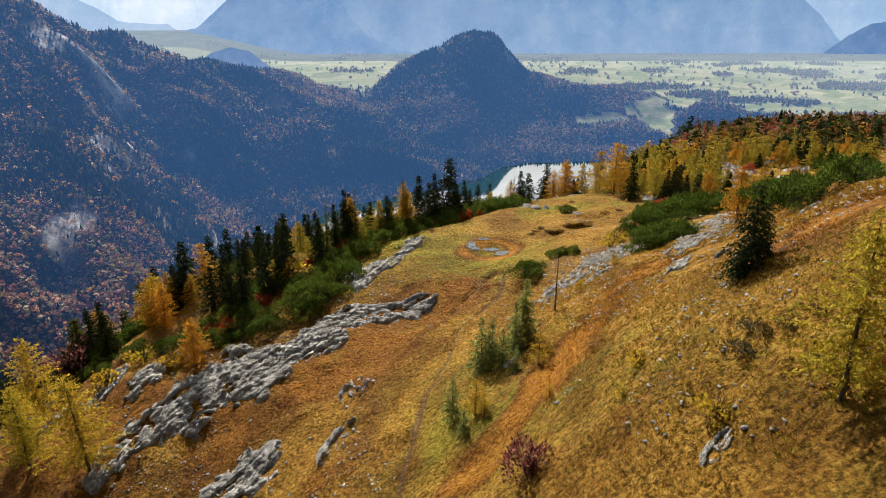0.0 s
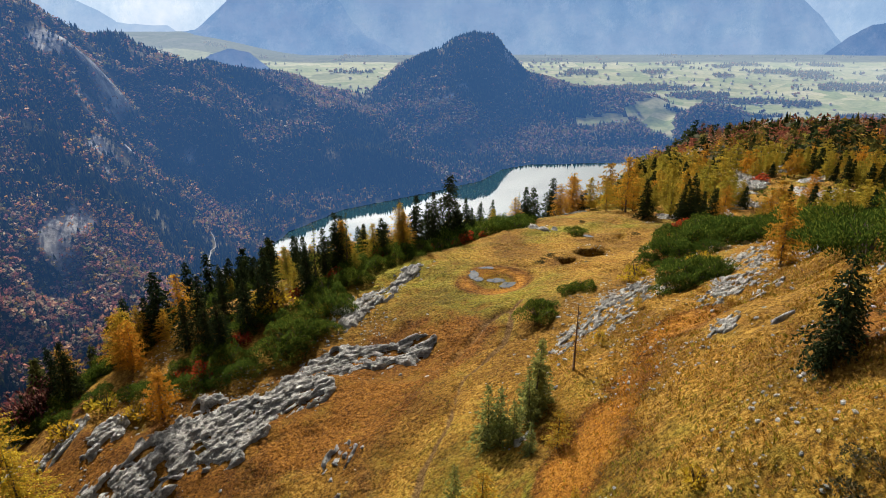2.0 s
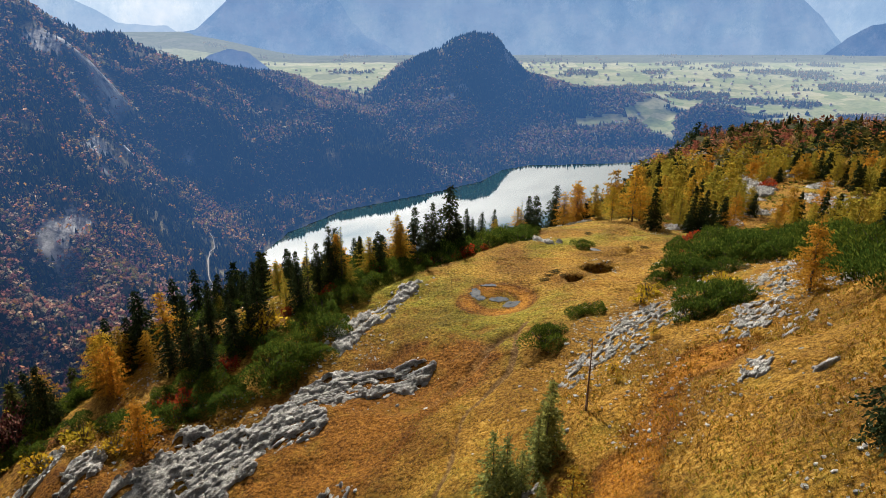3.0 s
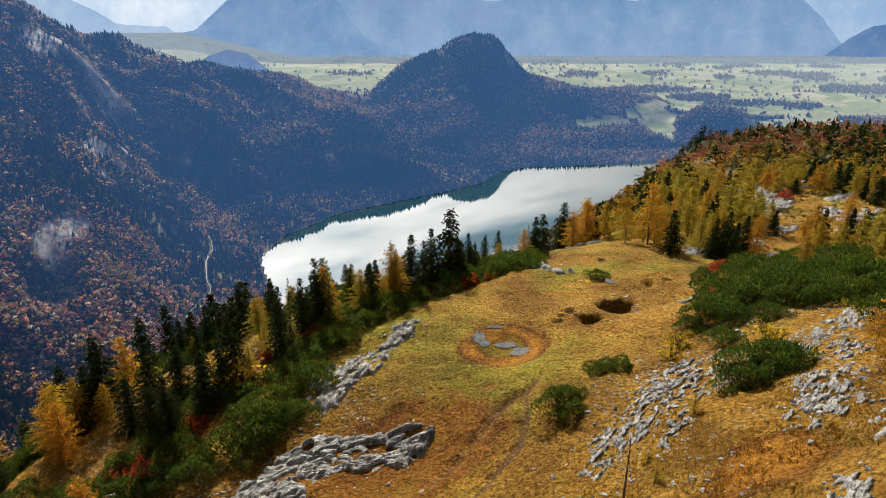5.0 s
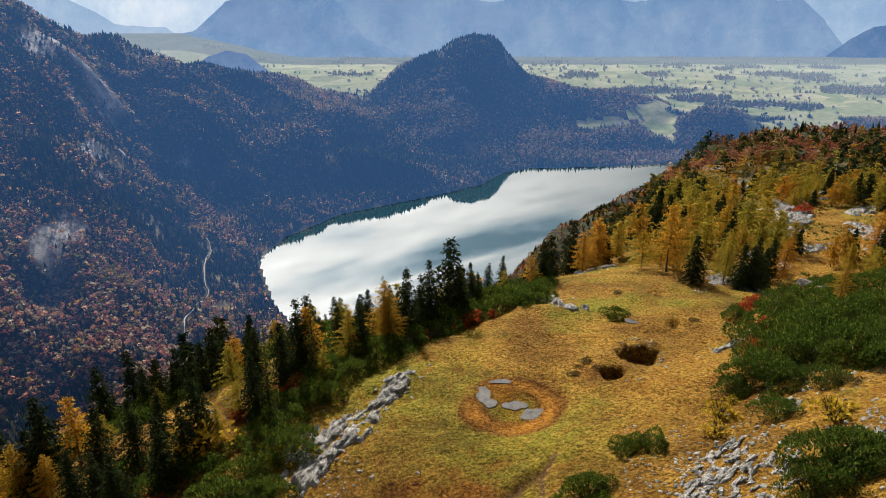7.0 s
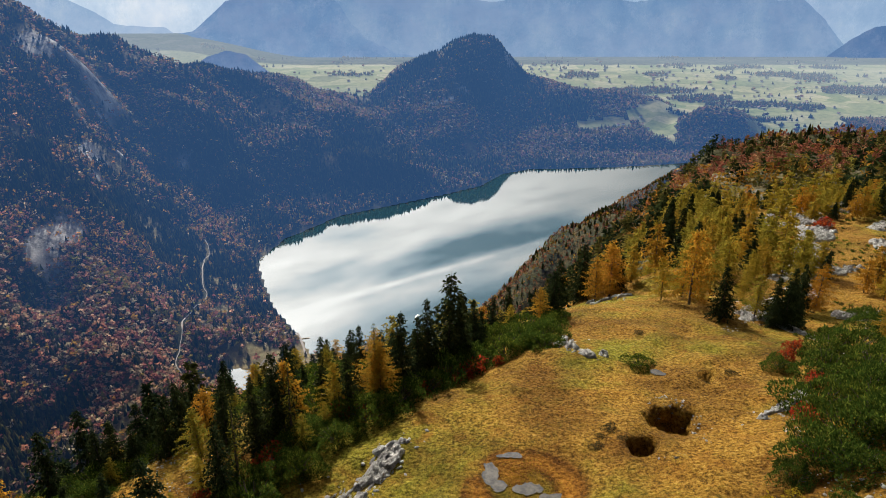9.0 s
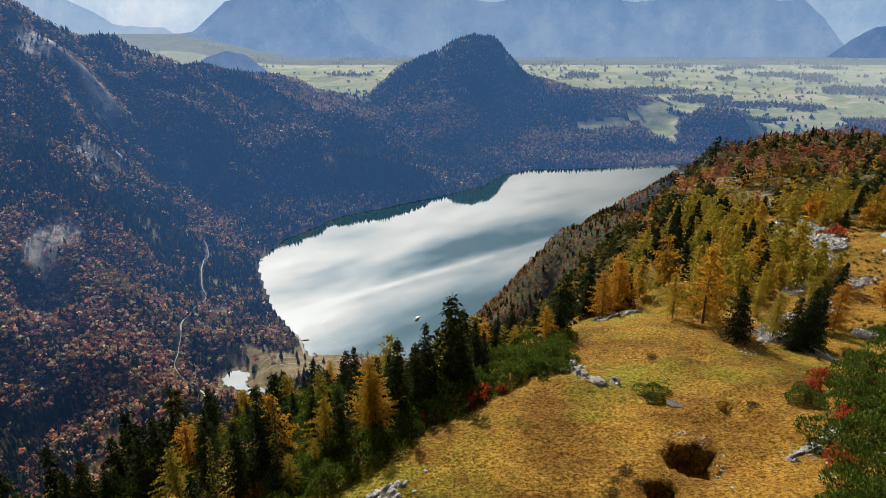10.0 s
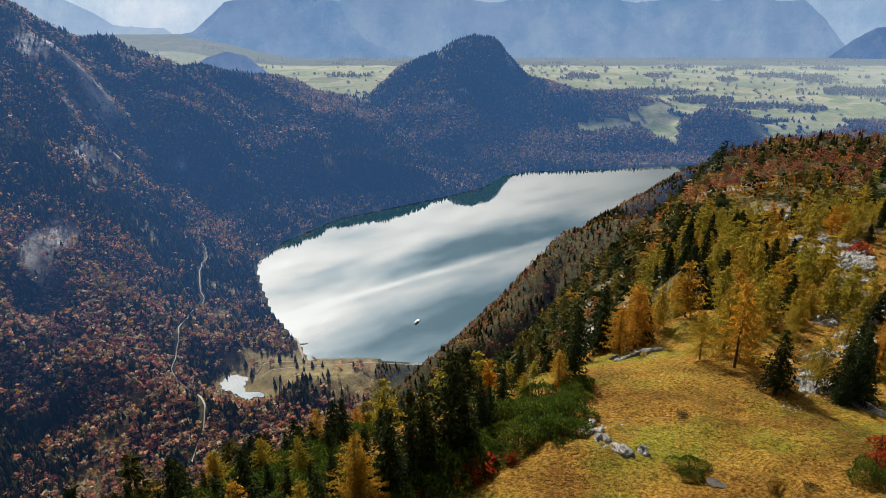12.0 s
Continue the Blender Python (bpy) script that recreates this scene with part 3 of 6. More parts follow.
# ---- mesh helpers ----
def mesh_of(name, verts, faces, mat, tint=None, attribute="tint", smooth=False):
    """A mesh from an array of points and one of three- or four-cornered faces; tint: a colour for each point."""
    verts, faces = np.asarray(verts, float), np.asarray(faces, np.int32)
    k = faces.shape[1]
    me = bpy.data.meshes.new(name)
    me.vertices.add(len(verts))
    me.vertices.foreach_set("co", verts.ravel())
    me.loops.add(faces.size)
    me.loops.foreach_set("vertex_index", faces.ravel())
    me.polygons.add(len(faces))
    me.polygons.foreach_set("loop_start", np.arange(0, faces.size, k, dtype=np.int32))
    if smooth:
        me.polygons.foreach_set("use_smooth", np.ones(len(faces), bool))
    me.update(calc_edges=True)
    if tint is not None:
        a = me.color_attributes.new(attribute, "FLOAT_COLOR", "POINT")
        a.data.foreach_set("color", np.concatenate([tint, np.ones((len(tint), 1))], 1).astype(np.float32).ravel())
    for m in (mat if isinstance(mat, (list, tuple)) else [mat]):
        me.materials.append(m)
    return me


def part(name, me, parent, label=""):
    ob = new(name, me)
    ob.parent = parent
    return tagged(ob, label)


# ---- ground cover ----
FERN_BAND = [(22.8, 73.0), (18.4, 68.1), (15.1, 61.2), (12.1, 56.7), (8.7, 50.8), (5.6, 47.0)]
# rust sward, painted dark here also for a slope turned off the sun
RUSTY_SHADED = [(-18.4, 87.6), (-7.6, 99.7), (1.4, 100.0), (6.6, 96.8), (-1.8, 81.0), (-10.9, 78.3), (-16.0, 77.3)]
ROAD = [(-640, 1790), (-614, 1729), (-600, 1640), (-575, 1560), (-541, 1477), (-536, 1400), (-537, 1350), (-530, 1290), (-512, 1220), (-506, 1182), (-470, 1150), (-440, 1128), (-415, 1085), (-404, 1031), (-400, 960)]
SHORE_PATH = [(-290, 1272), (-330, 1262), (-345, 1240), (-360, 1235)]


def cover_at(x, y):
    """Rust-red sward (above 1: orange fern), also laid on as the gully's shade, green sward and bare earth on the alp.
    """
    n = fbm(x, y, 9, 4, 51)
    rusty = 0.95 * step(7, -4, outside(x, y, RUSTY_SHADED) + 4 * n) 
    fern = 0.85 * step(4.4, -0.6, to_line(x, y, FERN_BAND) + 3.2 * n) + 0.8 * np.exp(-((x - 29) ** 2 + (y - 49) ** 2) / 22)
    ring = np.hypot((x - 8) / 1.25, (y - 112.5) / 1.2)
    rusty = rusty + (0.62 + 0.3 * n) * np.exp(-((ring - 4.2) / 1.3) ** 2) + 0.6 * np.exp(-((x - 19) ** 2 + (y - 118) ** 2) / 12) + 0.45 * step(0.35, 0.9, fbm(x, y, 17, 4, 61))
    # rust spread on the left slope also paints its dimmer light
    rusty = rusty + 0.85 * step(1, -9, x) * step(104, 88, y) * (0.8 + 0.5 * n) + 0.5 * np.exp(-((x - 29) ** 2 + (y - 49) ** 2) / 30)
    green = 0.72 * np.exp(-((x - 6) / 17) ** 2 - ((y - 105) / 13) ** 2) + 0.5 * np.exp(-((x + 8) / 10) ** 2 - ((y - 120) / 9) ** 2) + 0.55 * np.exp(-((x - 2) / 9) ** 2 - ((y - 58) / 18) ** 2) + 0.3 * step(0.1, 0.7, fbm(x, y, 23, 4, 71)) + step(108, 128, y) * (0.2 + 0.35 * fbm(x, y, 12, 3, 73))
    # earth colour along the groove also paints in its dark shadow line
    bare = 1.0 * step(0.55, 0.15, to_line(x, y, TRACK) + 0.2 * n) + 0.5 * step(0.9, 0.3, to_line(x, y, GROOVE) + 0.4 * n) + 0.3 * step(0.55, 1.0, fbm(x, y, 6, 4, 81))
    cover = np.clip(np.stack([rusty, green, bare], -1), 0, 1)
    fern = np.clip(fern + np.clip(0.42 + 0.8 * n, 0, 1) * np.exp(-((ring - 3.7) / 1.1) ** 2) + 0.75 * np.exp(-((x - 7.2) ** 2 + (y - 114.2) ** 2) / 2.2), 0, 1)
    cover[..., 0] = np.maximum(cover[..., 0], fern) + fern
    return cover


def meadow_at(x, y):
    """Open land among the far woods: the lake's end and clearings."""
    flat = step(1120, 1180, y) * step(1310, 1270, y) * step(-470, -400, x) * step(-40, -110, x) * step(-652, -676, land(x, y, False))
    for cx, cy, rx, ry in ((-400, 3340, 60, 70), (-1095, 2760, 40, 90), (-640, 2560, 70, 50)):
        flat = np.maximum(flat, step(1.3, 0.8, np.hypot((x - cx) / rx, (y - cy) / ry)))
    return np.clip(flat + step(0.72, 0.95, fbm(x, y, 130, 4, 91)) * 0.8, 0, 1)


CLIFFS = [(-892, 1765, 50, 120), (-1120, 2040, 60, 110), (-1010, 2110, 40, 60), (-800, 2160, 30, 55), (-815, 1420, 34, 70), (15, 3140, 55, 16), (100, 3200, 45, 16), (325, 3560, 34, 70)]


def crag_at(x, y):
    e = 6.0
    zx, zy = land(x + e, y) - land(x - e, y), land(x, y + e) - land(x, y - e)
    slope = np.hypot(zx, zy) / (2 * e)
    n = fbm(x, y, 110, 5, 101)
    crags = step(1.9, 2.3, slope + 0.45 * n)
    for cx, cy, rx, ry in CLIFFS:
        crags = np.maximum(crags, step(1.1, 0.7, np.hypot((x - cx) / rx, (y - cy) / ry) + 0.8 * n + 0.3))
    return crags * np.maximum(step(-60, -300, x), step(2200, 2300, y))


FIELD_A = [(605, 3218), (847, 3236), (875, 3183), (620, 3121)]
FIELD_B = [(863, 3290), (1032, 3400), (1270, 3600), (1300, 3400), (1100, 3253), (998, 2960), (935, 3040), (915, 3190), (850, 3225)]
FIELD_C = [(1330, 3090), (1500, 3260), (1860, 3400), (1900, 3240), (1694, 3110), (1364, 3020)]


def sector(x, y, blur=0.0):
    """0 the alp and its spur, 1 the near side of the valley, 2 the far hills, 3 the plain."""
    k = np.zeros(np.shape(x), int)
    k = np.where(outside(x, y, [(-75, -300), (-75, 80), (-35, 130), (0, 195), (40, 340), (20, 700), (-120, 900), (-128, 1180), (-132, 1310), (0, 1345), (900, 2050), (1300, 900), (1300, -300)]) > 0, 1, 0)
    k = np.where((y + 260 * fbm(x, y, 350, 3, 241) + blur > 2200) & (k == 1), 2, k)
    flat = land(x, y, False) - plain(x, y)
    open_land = (y > 3330) | (outside(x, y, FIELD_A) < 12 * vnoise(x, y, 40, 231)) | (outside(x, y, FIELD_B) < 12 * vnoise(x, y, 40, 232))
    fields = np.minimum(np.minimum(outside(x, y, FIELD_A), outside(x, y, FIELD_B)), outside(x, y, FIELD_C)) < 8 * vnoise(x, y, 40, 233)
    return np.where((y > 2750) & (k > 0) & (((flat < 14) & open_land) | fields), 3, k)


def axis(marks):
    """Grid lines from (start, spacing) marks; the last mark only ends them."""
    out = []
    for (a, d0), (b, d1) in zip(marks, marks[1:]):
        n = max(1, int(round((b - a) / ((d0 + d1) / 2))))
        f = (np.arange(n) + 0.5) / n
        w = d0 + (d1 - d0) * f
        edges = a + np.concatenate([[0], np.cumsum(w)]) * (b - a) / w.sum()
        out.extend(edges[:-1])
    return np.array(out + [marks[-1][0]])


def grid(xs, ys, height):
    X, Y = np.meshgrid(xs, ys)
    nx, ny = len(xs), len(ys)
    i = (np.arange(ny - 1)[:, None] * nx + np.arange(nx - 1)[None, :]).ravel()
    return X.ravel(), Y.ravel(), height(X, Y).ravel(), np.stack([i, i + 1, i + nx + 1, i + nx], 1)


xs = axis([(-3300, 80), (-1500, 27), (-300, 15), (-110, 2.0), (-62, 0.7), (-12, 0.42), (14, 0.42), (22, 0.7), (65, 0.7), (110, 2.0), (350, 11), (1600, 30), (3600, 80)])
ys = axis([(-700, 40), (-20, 5), (30, 0.65), (50, 0.46), (102, 0.46), (110, 0.65), (190, 0.75), (230, 2.2), (500, 9), (1200, 14), (2800, 22), (3800, 32), (5160, 60)])
gx, gy, gz, gf = grid(xs, ys, land)
near = (np.abs(gx) < 260) & (gy < 420)
cover = np.zeros((len(gx), 3))
cover[near] = cover_at(gx[near], gy[near])
cover[~near, 0] = crag_at(gx[~near], gy[~near])
cover[~near, 1] = meadow_at(gx[~near], gy[~near]) * (sector(gx[~near], gy[~near]) > 0)
ground_me = mesh_of("ground", np.stack([gx, gy, gz], 1), gf, [alp_mat, woods_floor_mat, plain_mat], cover, "cover", smooth=True)
fx, fy = gx[gf].mean(1), gy[gf].mean(1)
slot = np.array([0, 1, 1, 2])[sector(fx, fy)]
slot = np.where((slot == 0) & ((fy > 345) | (fx < np.interp(fy, BREAK_Y, BREAK_X) - 9 + 4 * vnoise(fx, fy, 7, 251))), 1, slot)
ground_me.polygons.foreach_set("material_index", slot.astype(np.int32))
ground = tagged(new("ground", ground_me), "autumn alpine meadow, wooded slopes and valley floor", "ground", kind="structure")

lx, ly, lz, lf = grid(np.linspace(-700, 1900, 3), np.linspace(1150, 3000, 3), lambda X, Y: 0 * X + LAKE_Z)
tagged(new("water", mesh_of("water", np.stack([lx, ly, lz], 1), lf, water_mat)), "still mountain lake mirroring bright thin cloud", "lake", kind="structure")


def mountains(name, label, x0, x1, y0, y1, crest, foot, mat, rough=1.0):
    def up(X, Y):
        f = (Y - y0) / (y1 - y0)
        spur = np.abs(fbm(X + 0.9 * (Y - y0), Y * 0.35, 210, 4, 15))
        return foot(X) + f ** 1.05 * (crest(X) - foot(X)) + rough * (f * 20 * fbm(X, Y * 0.6, 340, 5, 5) + 150 * (0.35 - spur) * f * (1.05 - f))
    mx, my, mz, mf = grid(np.linspace(x0, x1, 320), np.linspace(y0, y1, 44), up)
    tagged(new(name, mesh_of(name, np.stack([mx, my, mz], 1), mf, mat, smooth=True)), label, "mountains", kind="structure")


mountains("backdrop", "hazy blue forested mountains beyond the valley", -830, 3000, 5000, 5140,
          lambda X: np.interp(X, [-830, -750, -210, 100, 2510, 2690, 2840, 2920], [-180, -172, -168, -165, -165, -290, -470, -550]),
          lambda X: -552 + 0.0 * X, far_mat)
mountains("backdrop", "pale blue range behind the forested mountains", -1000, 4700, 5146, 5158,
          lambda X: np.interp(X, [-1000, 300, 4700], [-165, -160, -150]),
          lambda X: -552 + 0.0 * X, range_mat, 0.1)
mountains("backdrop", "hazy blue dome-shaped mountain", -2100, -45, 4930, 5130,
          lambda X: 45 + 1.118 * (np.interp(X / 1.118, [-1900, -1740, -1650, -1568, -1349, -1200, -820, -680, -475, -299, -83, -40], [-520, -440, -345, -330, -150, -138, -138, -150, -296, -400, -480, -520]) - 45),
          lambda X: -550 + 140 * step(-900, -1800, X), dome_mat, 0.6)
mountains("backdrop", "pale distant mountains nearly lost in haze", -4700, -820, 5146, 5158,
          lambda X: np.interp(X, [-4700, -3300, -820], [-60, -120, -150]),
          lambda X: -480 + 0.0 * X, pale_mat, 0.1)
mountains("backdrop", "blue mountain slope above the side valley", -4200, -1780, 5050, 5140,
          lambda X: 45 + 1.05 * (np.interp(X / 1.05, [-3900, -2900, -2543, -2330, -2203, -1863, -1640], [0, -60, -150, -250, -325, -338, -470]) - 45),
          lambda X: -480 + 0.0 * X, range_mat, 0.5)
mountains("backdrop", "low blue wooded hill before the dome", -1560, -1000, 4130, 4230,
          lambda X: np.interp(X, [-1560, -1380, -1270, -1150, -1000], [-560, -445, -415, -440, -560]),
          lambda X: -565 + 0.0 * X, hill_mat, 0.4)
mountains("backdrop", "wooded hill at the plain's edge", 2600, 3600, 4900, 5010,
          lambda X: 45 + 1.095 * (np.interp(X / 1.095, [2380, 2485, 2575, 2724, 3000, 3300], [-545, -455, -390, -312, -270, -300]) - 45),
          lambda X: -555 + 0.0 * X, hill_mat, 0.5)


# ---- plants: shapes ----
SPRUCE_C, SPRUCE_D = (0.030, 0.046, 0.020), (0.055, 0.070, 0.026)
LARCH_C, LARCH_D = (0.46, 0.26, 0.030), (0.36, 0.27, 0.040)
OLIVE_C = (0.30, 0.26, 0.035)
ORANGE_C = (0.44, 0.225, 0.033)
PINE_C, PINE_D = (0.052, 0.088, 0.014), (0.140, 0.175, 0.026)
RED_C, RED_D = (0.34, 0.050, 0.022), (0.32, 0.10, 0.028)


def unit(v):
    return v / np.maximum(np.linalg.norm(v, axis=-1, keepdims=True), 1e-9)


def sprays(base, way, length, width, rng, curl=0.25):
    """Pointed four-cornered sprays of needles or leaves: arrays of roots and directions."""
    n = len(base)
    way = unit(way)
    side = unit(np.cross(way, unit(rng.normal(size=(n, 3)) + np.array([0, 0, 1.2]))))
    L, W = np.reshape(length, (-1, 1)) * np.ones((n, 1)), np.reshape(width, (-1, 1)) * np.ones((n, 1))
    tip = base + way * L + rng.normal(size=(n, 3)) * L * curl * 0.4
    mid = base + (tip - base) * 0.45
    v = np.stack([base, mid + side * W * 0.62, tip, mid - side * W * 0.62], 1)
    return v.reshape(-1, 3), np.arange(4 * n).reshape(n, 4)


def stem(points, radii, sides=6):
    """A tapering stem through points."""
    points = np.asarray(points, float)
    v, f = [], []
    for k, (p, r) in enumerate(zip(points, radii)):
        a = np.arange(sides) * 2 * math.pi / sides
        d = unit(points[min(k + 1, len(points) - 1)] - points[max(k - 1, 0)])
        s = unit(np.cross(d, np.array([0.3, 1, 0.2])))
        u = np.cross(d, s)
        v.append(p + r * (np.cos(a)[:, None] * s + np.sin(a)[:, None] * u))
        if k:
            o = (k - 1) * sides
            f += [(o + i, o + (i + 1) % sides, o + sides + (i + 1) % sides, o + sides + i) for i in range(sides)]
    return np.concatenate(v), np.array(f)


def join(bits):
    """Joins several (points, faces) into one."""
    v, f, o = [], [], 0
    for bv, bf in bits:
        v.append(bv)
        f.append(bf + o)
        o += len(bv)
    return np.concatenate(v), np.concatenate(f)


def tints(n_sprays, colours, rng, weights=None):
    pick = rng.choice(len(colours), n_sprays, p=weights)
    c = np.array(colours)[pick] * rng.uniform(0.85, 1.15, (n_sprays, 1))
    return np.repeat(c, 4, axis=0)


def trunk_line(h, rng, lean=0.02, n=7):
    f = np.linspace(0, 1, n)
    bend = np.cumsum(rng.normal(size=(n, 2)) * lean * h / n, 0)
    return np.concatenate([bend * f[:, None], (f * h)[:, None] - 0.25 * (f[:, None] == 0)], 1), f


def conifer(kind, h, rng, fine=1.0):
    """The trunk and crown of a spruce, larch, thin or young tree of height h; fine: how small its sprays are."""
    line, f = trunk_line(h, rng)
    r0 = (0.009 if kind == "young" else 0.014) * h + 0.02
    trunk = [stem(line, r0 * (1 - f) ** 0.9 * (1 - f ** 6) + 0.006)]
    spec = {"spruce": (2.2, 9, 0.31, 0.03, -0.38, 0.48, 0.20), "larch": (2.1, 7, 0.40, 0.10, -0.14, 0.30, 0.115),
            "thin": (1.7, 5, 0.13, 0.14, -0.34, 0.34, 0.12), "young": (3.2, 9, 0.25, 0.02, -0.12, 0.34, 0.125)}[kind]
    per_m, arms, spread, start, droop, size, wide = spec
    size, wide = size / fine, wide / fine
    base, way, L, W = [], [], [], []
    limbs = []
    for k in range(int(h * per_m * fine ** 0.5)):
        z = h * (start + (0.985 - start) * (k + rng.uniform(0, 0.8)) / (h * per_m * fine ** 0.5))
        g = z / h
        mid = np.array([np.interp(g, f, line[:, 0]), np.interp(g, f, line[:, 1]), z])
        reach = spread * h * ((1 - g) ** (0.72 if kind == "larch" else 1.0) + 0.04)
        if kind == "larch":
            reach *= min(1.0, 0.60 + 1.9 * (g - start))
        turn = rng.uniform(0, 6.28)
        small = min(1.0, 0.55 + reach / 1.6)
        for a in range(arms):
            if rng.random() < (0.2 if kind != "larch" else 0.22):
                continue
            ang = turn + a * 6.28 / arms + rng.normal() * 0.25
            ln = reach * rng.uniform(0.5, 1.22)
            out = np.array([math.cos(ang), math.sin(ang), 0])
            if ln > 1.1 and rng.random() < 0.35:
                limbs.append(stem([mid, mid + out * ln * 0.55 + np.array([0, 0, droop * ln * 0.35])], [0.035, 0.012], 4))
            n = max(2, int(ln / (size * 0.62)))
            for s in (np.arange(n) + rng.uniform(0.2, 0.9)) / n:
                p = mid + out * ln * s + np.array([0, 0, droop * ln * s * s + (0.10 * ln * s if kind == "larch" else 0)])
                for _ in range(4 if kind == "larch" else 3):
                    w = out * rng.uniform(0.3, 1.0) + rng.normal(size=3) * (0.6 if kind == "larch" else 0.42) + np.array([0, 0, droop - (0.32 if kind == "larch" else 0.15)])
                    base.append(p + rng.normal(size=3) * 0.07)
                    way.append(w)
                    L.append(size * small * rng.uniform(0.6, 1.25))
                    W.append(wide * small * rng.uniform(0.6, 1.2))
    v, q = sprays(np.array(base), np.array(way), np.array(L), np.array(W), rng)
    if limbs:
        trunk += limbs
    return join(trunk), (v, q)


def thing(name, label, category, group="", m=None):
    ob = tagged(new(name), label, category, group)
    if m is not None:
        ob.matrix_world = m
    return ob


def build_tree(kind, h, seed, colours, name, label, group, weights=None, fine=1.0):
    rng = np.random.default_rng(seed)
    (tv, tf), (v, q) = conifer(kind, h, rng, fine)
    ob = thing(name, label, "tree", group)
    part("trunk", mesh_of("trunk", tv, tf, bark_mat, smooth=True), ob)
    part("crown", mesh_of("crown", v, q, needle_mat if kind in ("spruce", "thin") else leaf_mat, tints(len(q), colours, rng, weights)), ob)
    return ob


def build_snag(h, seed):
    rng = np.random.default_rng(seed)
    line, f = trunk_line(h, rng, 0.03)
    bits = [stem(line, 0.11 * (1 - f) + 0.02)]
    ob = thing("dead_tree", "bare reddish-brown dead larch standing in grass", "tree")
    tv, tf = join(bits)
    part("trunk", mesh_of("trunk", tv, tf, dead_mat), ob)
    for k in range(30):
        g = rng.uniform(0.08, 0.97)
        p = np.array([np.interp(g, f, line[:, 0]), np.interp(g, f, line[:, 1]), g * h])
        a, ln = rng.uniform(0, 6.28), rng.uniform(0.5, 1.4) * (1.1 - g)
        tv, tf = stem([p, p + np.array([math.cos(a) * ln, math.sin(a) * ln, -0.1 * ln])], [0.035, 0.012], 4)
        part("twig", mesh_of("twig", tv, tf, dead_mat), ob)
    return ob


def build_shrub(name, label, group, r, h, count, colours, seed, size=(0.32, 0.15), upright=1.0, hollow=0.55, twig_mat=None, core=True, category="shrub"):
    """A low bush: many shoots on a lumpy mound, on a dark heart of branches."""
    rng = np.random.default_rng(seed)
    a, u = rng.uniform(0, 6.28, count), np.sqrt(rng.uniform(0, 1, count))
    lump = 1 + 0.22 * np.sin(3 * a + seed) + 0.14 * np.sin(5 * a + 2 * seed)
    x, y = r * lump * u * np.cos(a), r * lump * u * np.sin(a)
    top = h * np.sqrt(np.clip(1 - u ** 2.4, 0, 1)) * (0.66 + 0.36 * vnoise(x + 31 * seed, y, 0.9, seed) + 0.22 * vnoise(x - 17 * seed, y, 0.42, seed + 3)) + 0.12
    z = top * rng.uniform(hollow, 1.0, count)
    base = np.stack([x, y, z], 1)
    way = np.stack([x / r * 0.7, y / r * 0.7, np.full(count, upright)], 1) + rng.normal(size=(count, 3)) * 0.45
    v, q = sprays(base, way, size[0] * rng.uniform(0.6, 1.3, count), size[1] * rng.uniform(0.7, 1.2, count), rng)
    ob = thing(name, label, category, group)
    stems = []
    for k in range(14):
        ang, s = rng.uniform(0, 6.28), rng.uniform(0.3, 0.8)
        stems.append(stem([(0.1 * r * math.cos(ang), 0.1 * r * math.sin(ang), -0.15), (s * r * 0.6 * math.cos(ang), s * r * 0.6 * math.sin(ang), h * 0.4), (s * r * math.cos(ang), s * r * math.sin(ang), h * 0.72)], [0.05, 0.035, 0.012], 4))
    sv, sf = join(stems)
    part("branchwork", mesh_of("branchwork", sv, sf, twig_mat or bark_mat), ob)
    part("foliage", mesh_of("foliage", v, q, pine_mat if name == "dwarf_pine" else leaf_mat, tints(len(q), colours, rng)), ob)
    return ob


def on_ground(x, y, sink=0.0):
    return float(land(x, y)) - sink


pick = random.Random(7)
planted = []


def plant(models, spots, scale_by=None, sink=0.1, squash=1.0):
    """Stands copies of the models at (x, y, size) spots; a model is (thing, its own size). The first copy is the model itself."""
    for x, y, s in spots:
        ob, own = pick.choice(models)
        k = s / own
        m = pose(x, y, on_ground(x, y, sink), pick.uniform(-2.5, 2.5), pick.uniform(-2.5, 2.5), pick.uniform(0, 360)) @ Matrix.Diagonal((k * pick.uniform(0.9, 1.1), k * pick.uniform(0.9, 1.1), k * squash, 1))
        if ob not in planted:
            ob.matrix_world = m
            planted.append(ob)
        else:
            copy_thing(ob, m)


# ---- trees of the alp ----
spruces = [(build_tree("spruce", h, 100 + i, [SPRUCE_C, SPRUCE_D], "spruce", "tall dark green spruce among larches on the alp's edge", "trees on the alp"), h) for i, h in enumerate((13.0, 11.0, 14.0, 9.5))]
gold = [(build_tree("larch", h, 200 + i, [LARCH_C, LARCH_D, ORANGE_C], "larch", "golden autumn larch with airy glowing crown", "trees on the alp", [0.5, 0.3, 0.2]), h) for i, h in enumerate((11.0, 13.0, 9.0))]
olive = [(build_tree("larch", h, 300 + i, [OLIVE_C, LARCH_D, LARCH_C], "larch", "olive-yellow larch turning in autumn", "trees on the alp", [0.5, 0.35, 0.15]), h) for i, h in enumerate((12.0, 10.0, 14.0))]
yellow = [(build_tree("larch", h, 450 + i, [(0.58, 0.43, 0.045), (0.50, 0.33, 0.035), (0.40, 0.33, 0.05)], "larch", "bright yellow larch glowing against the light", "trees on the alp"), h) for i, h in enumerate((12.0, 14.0))]
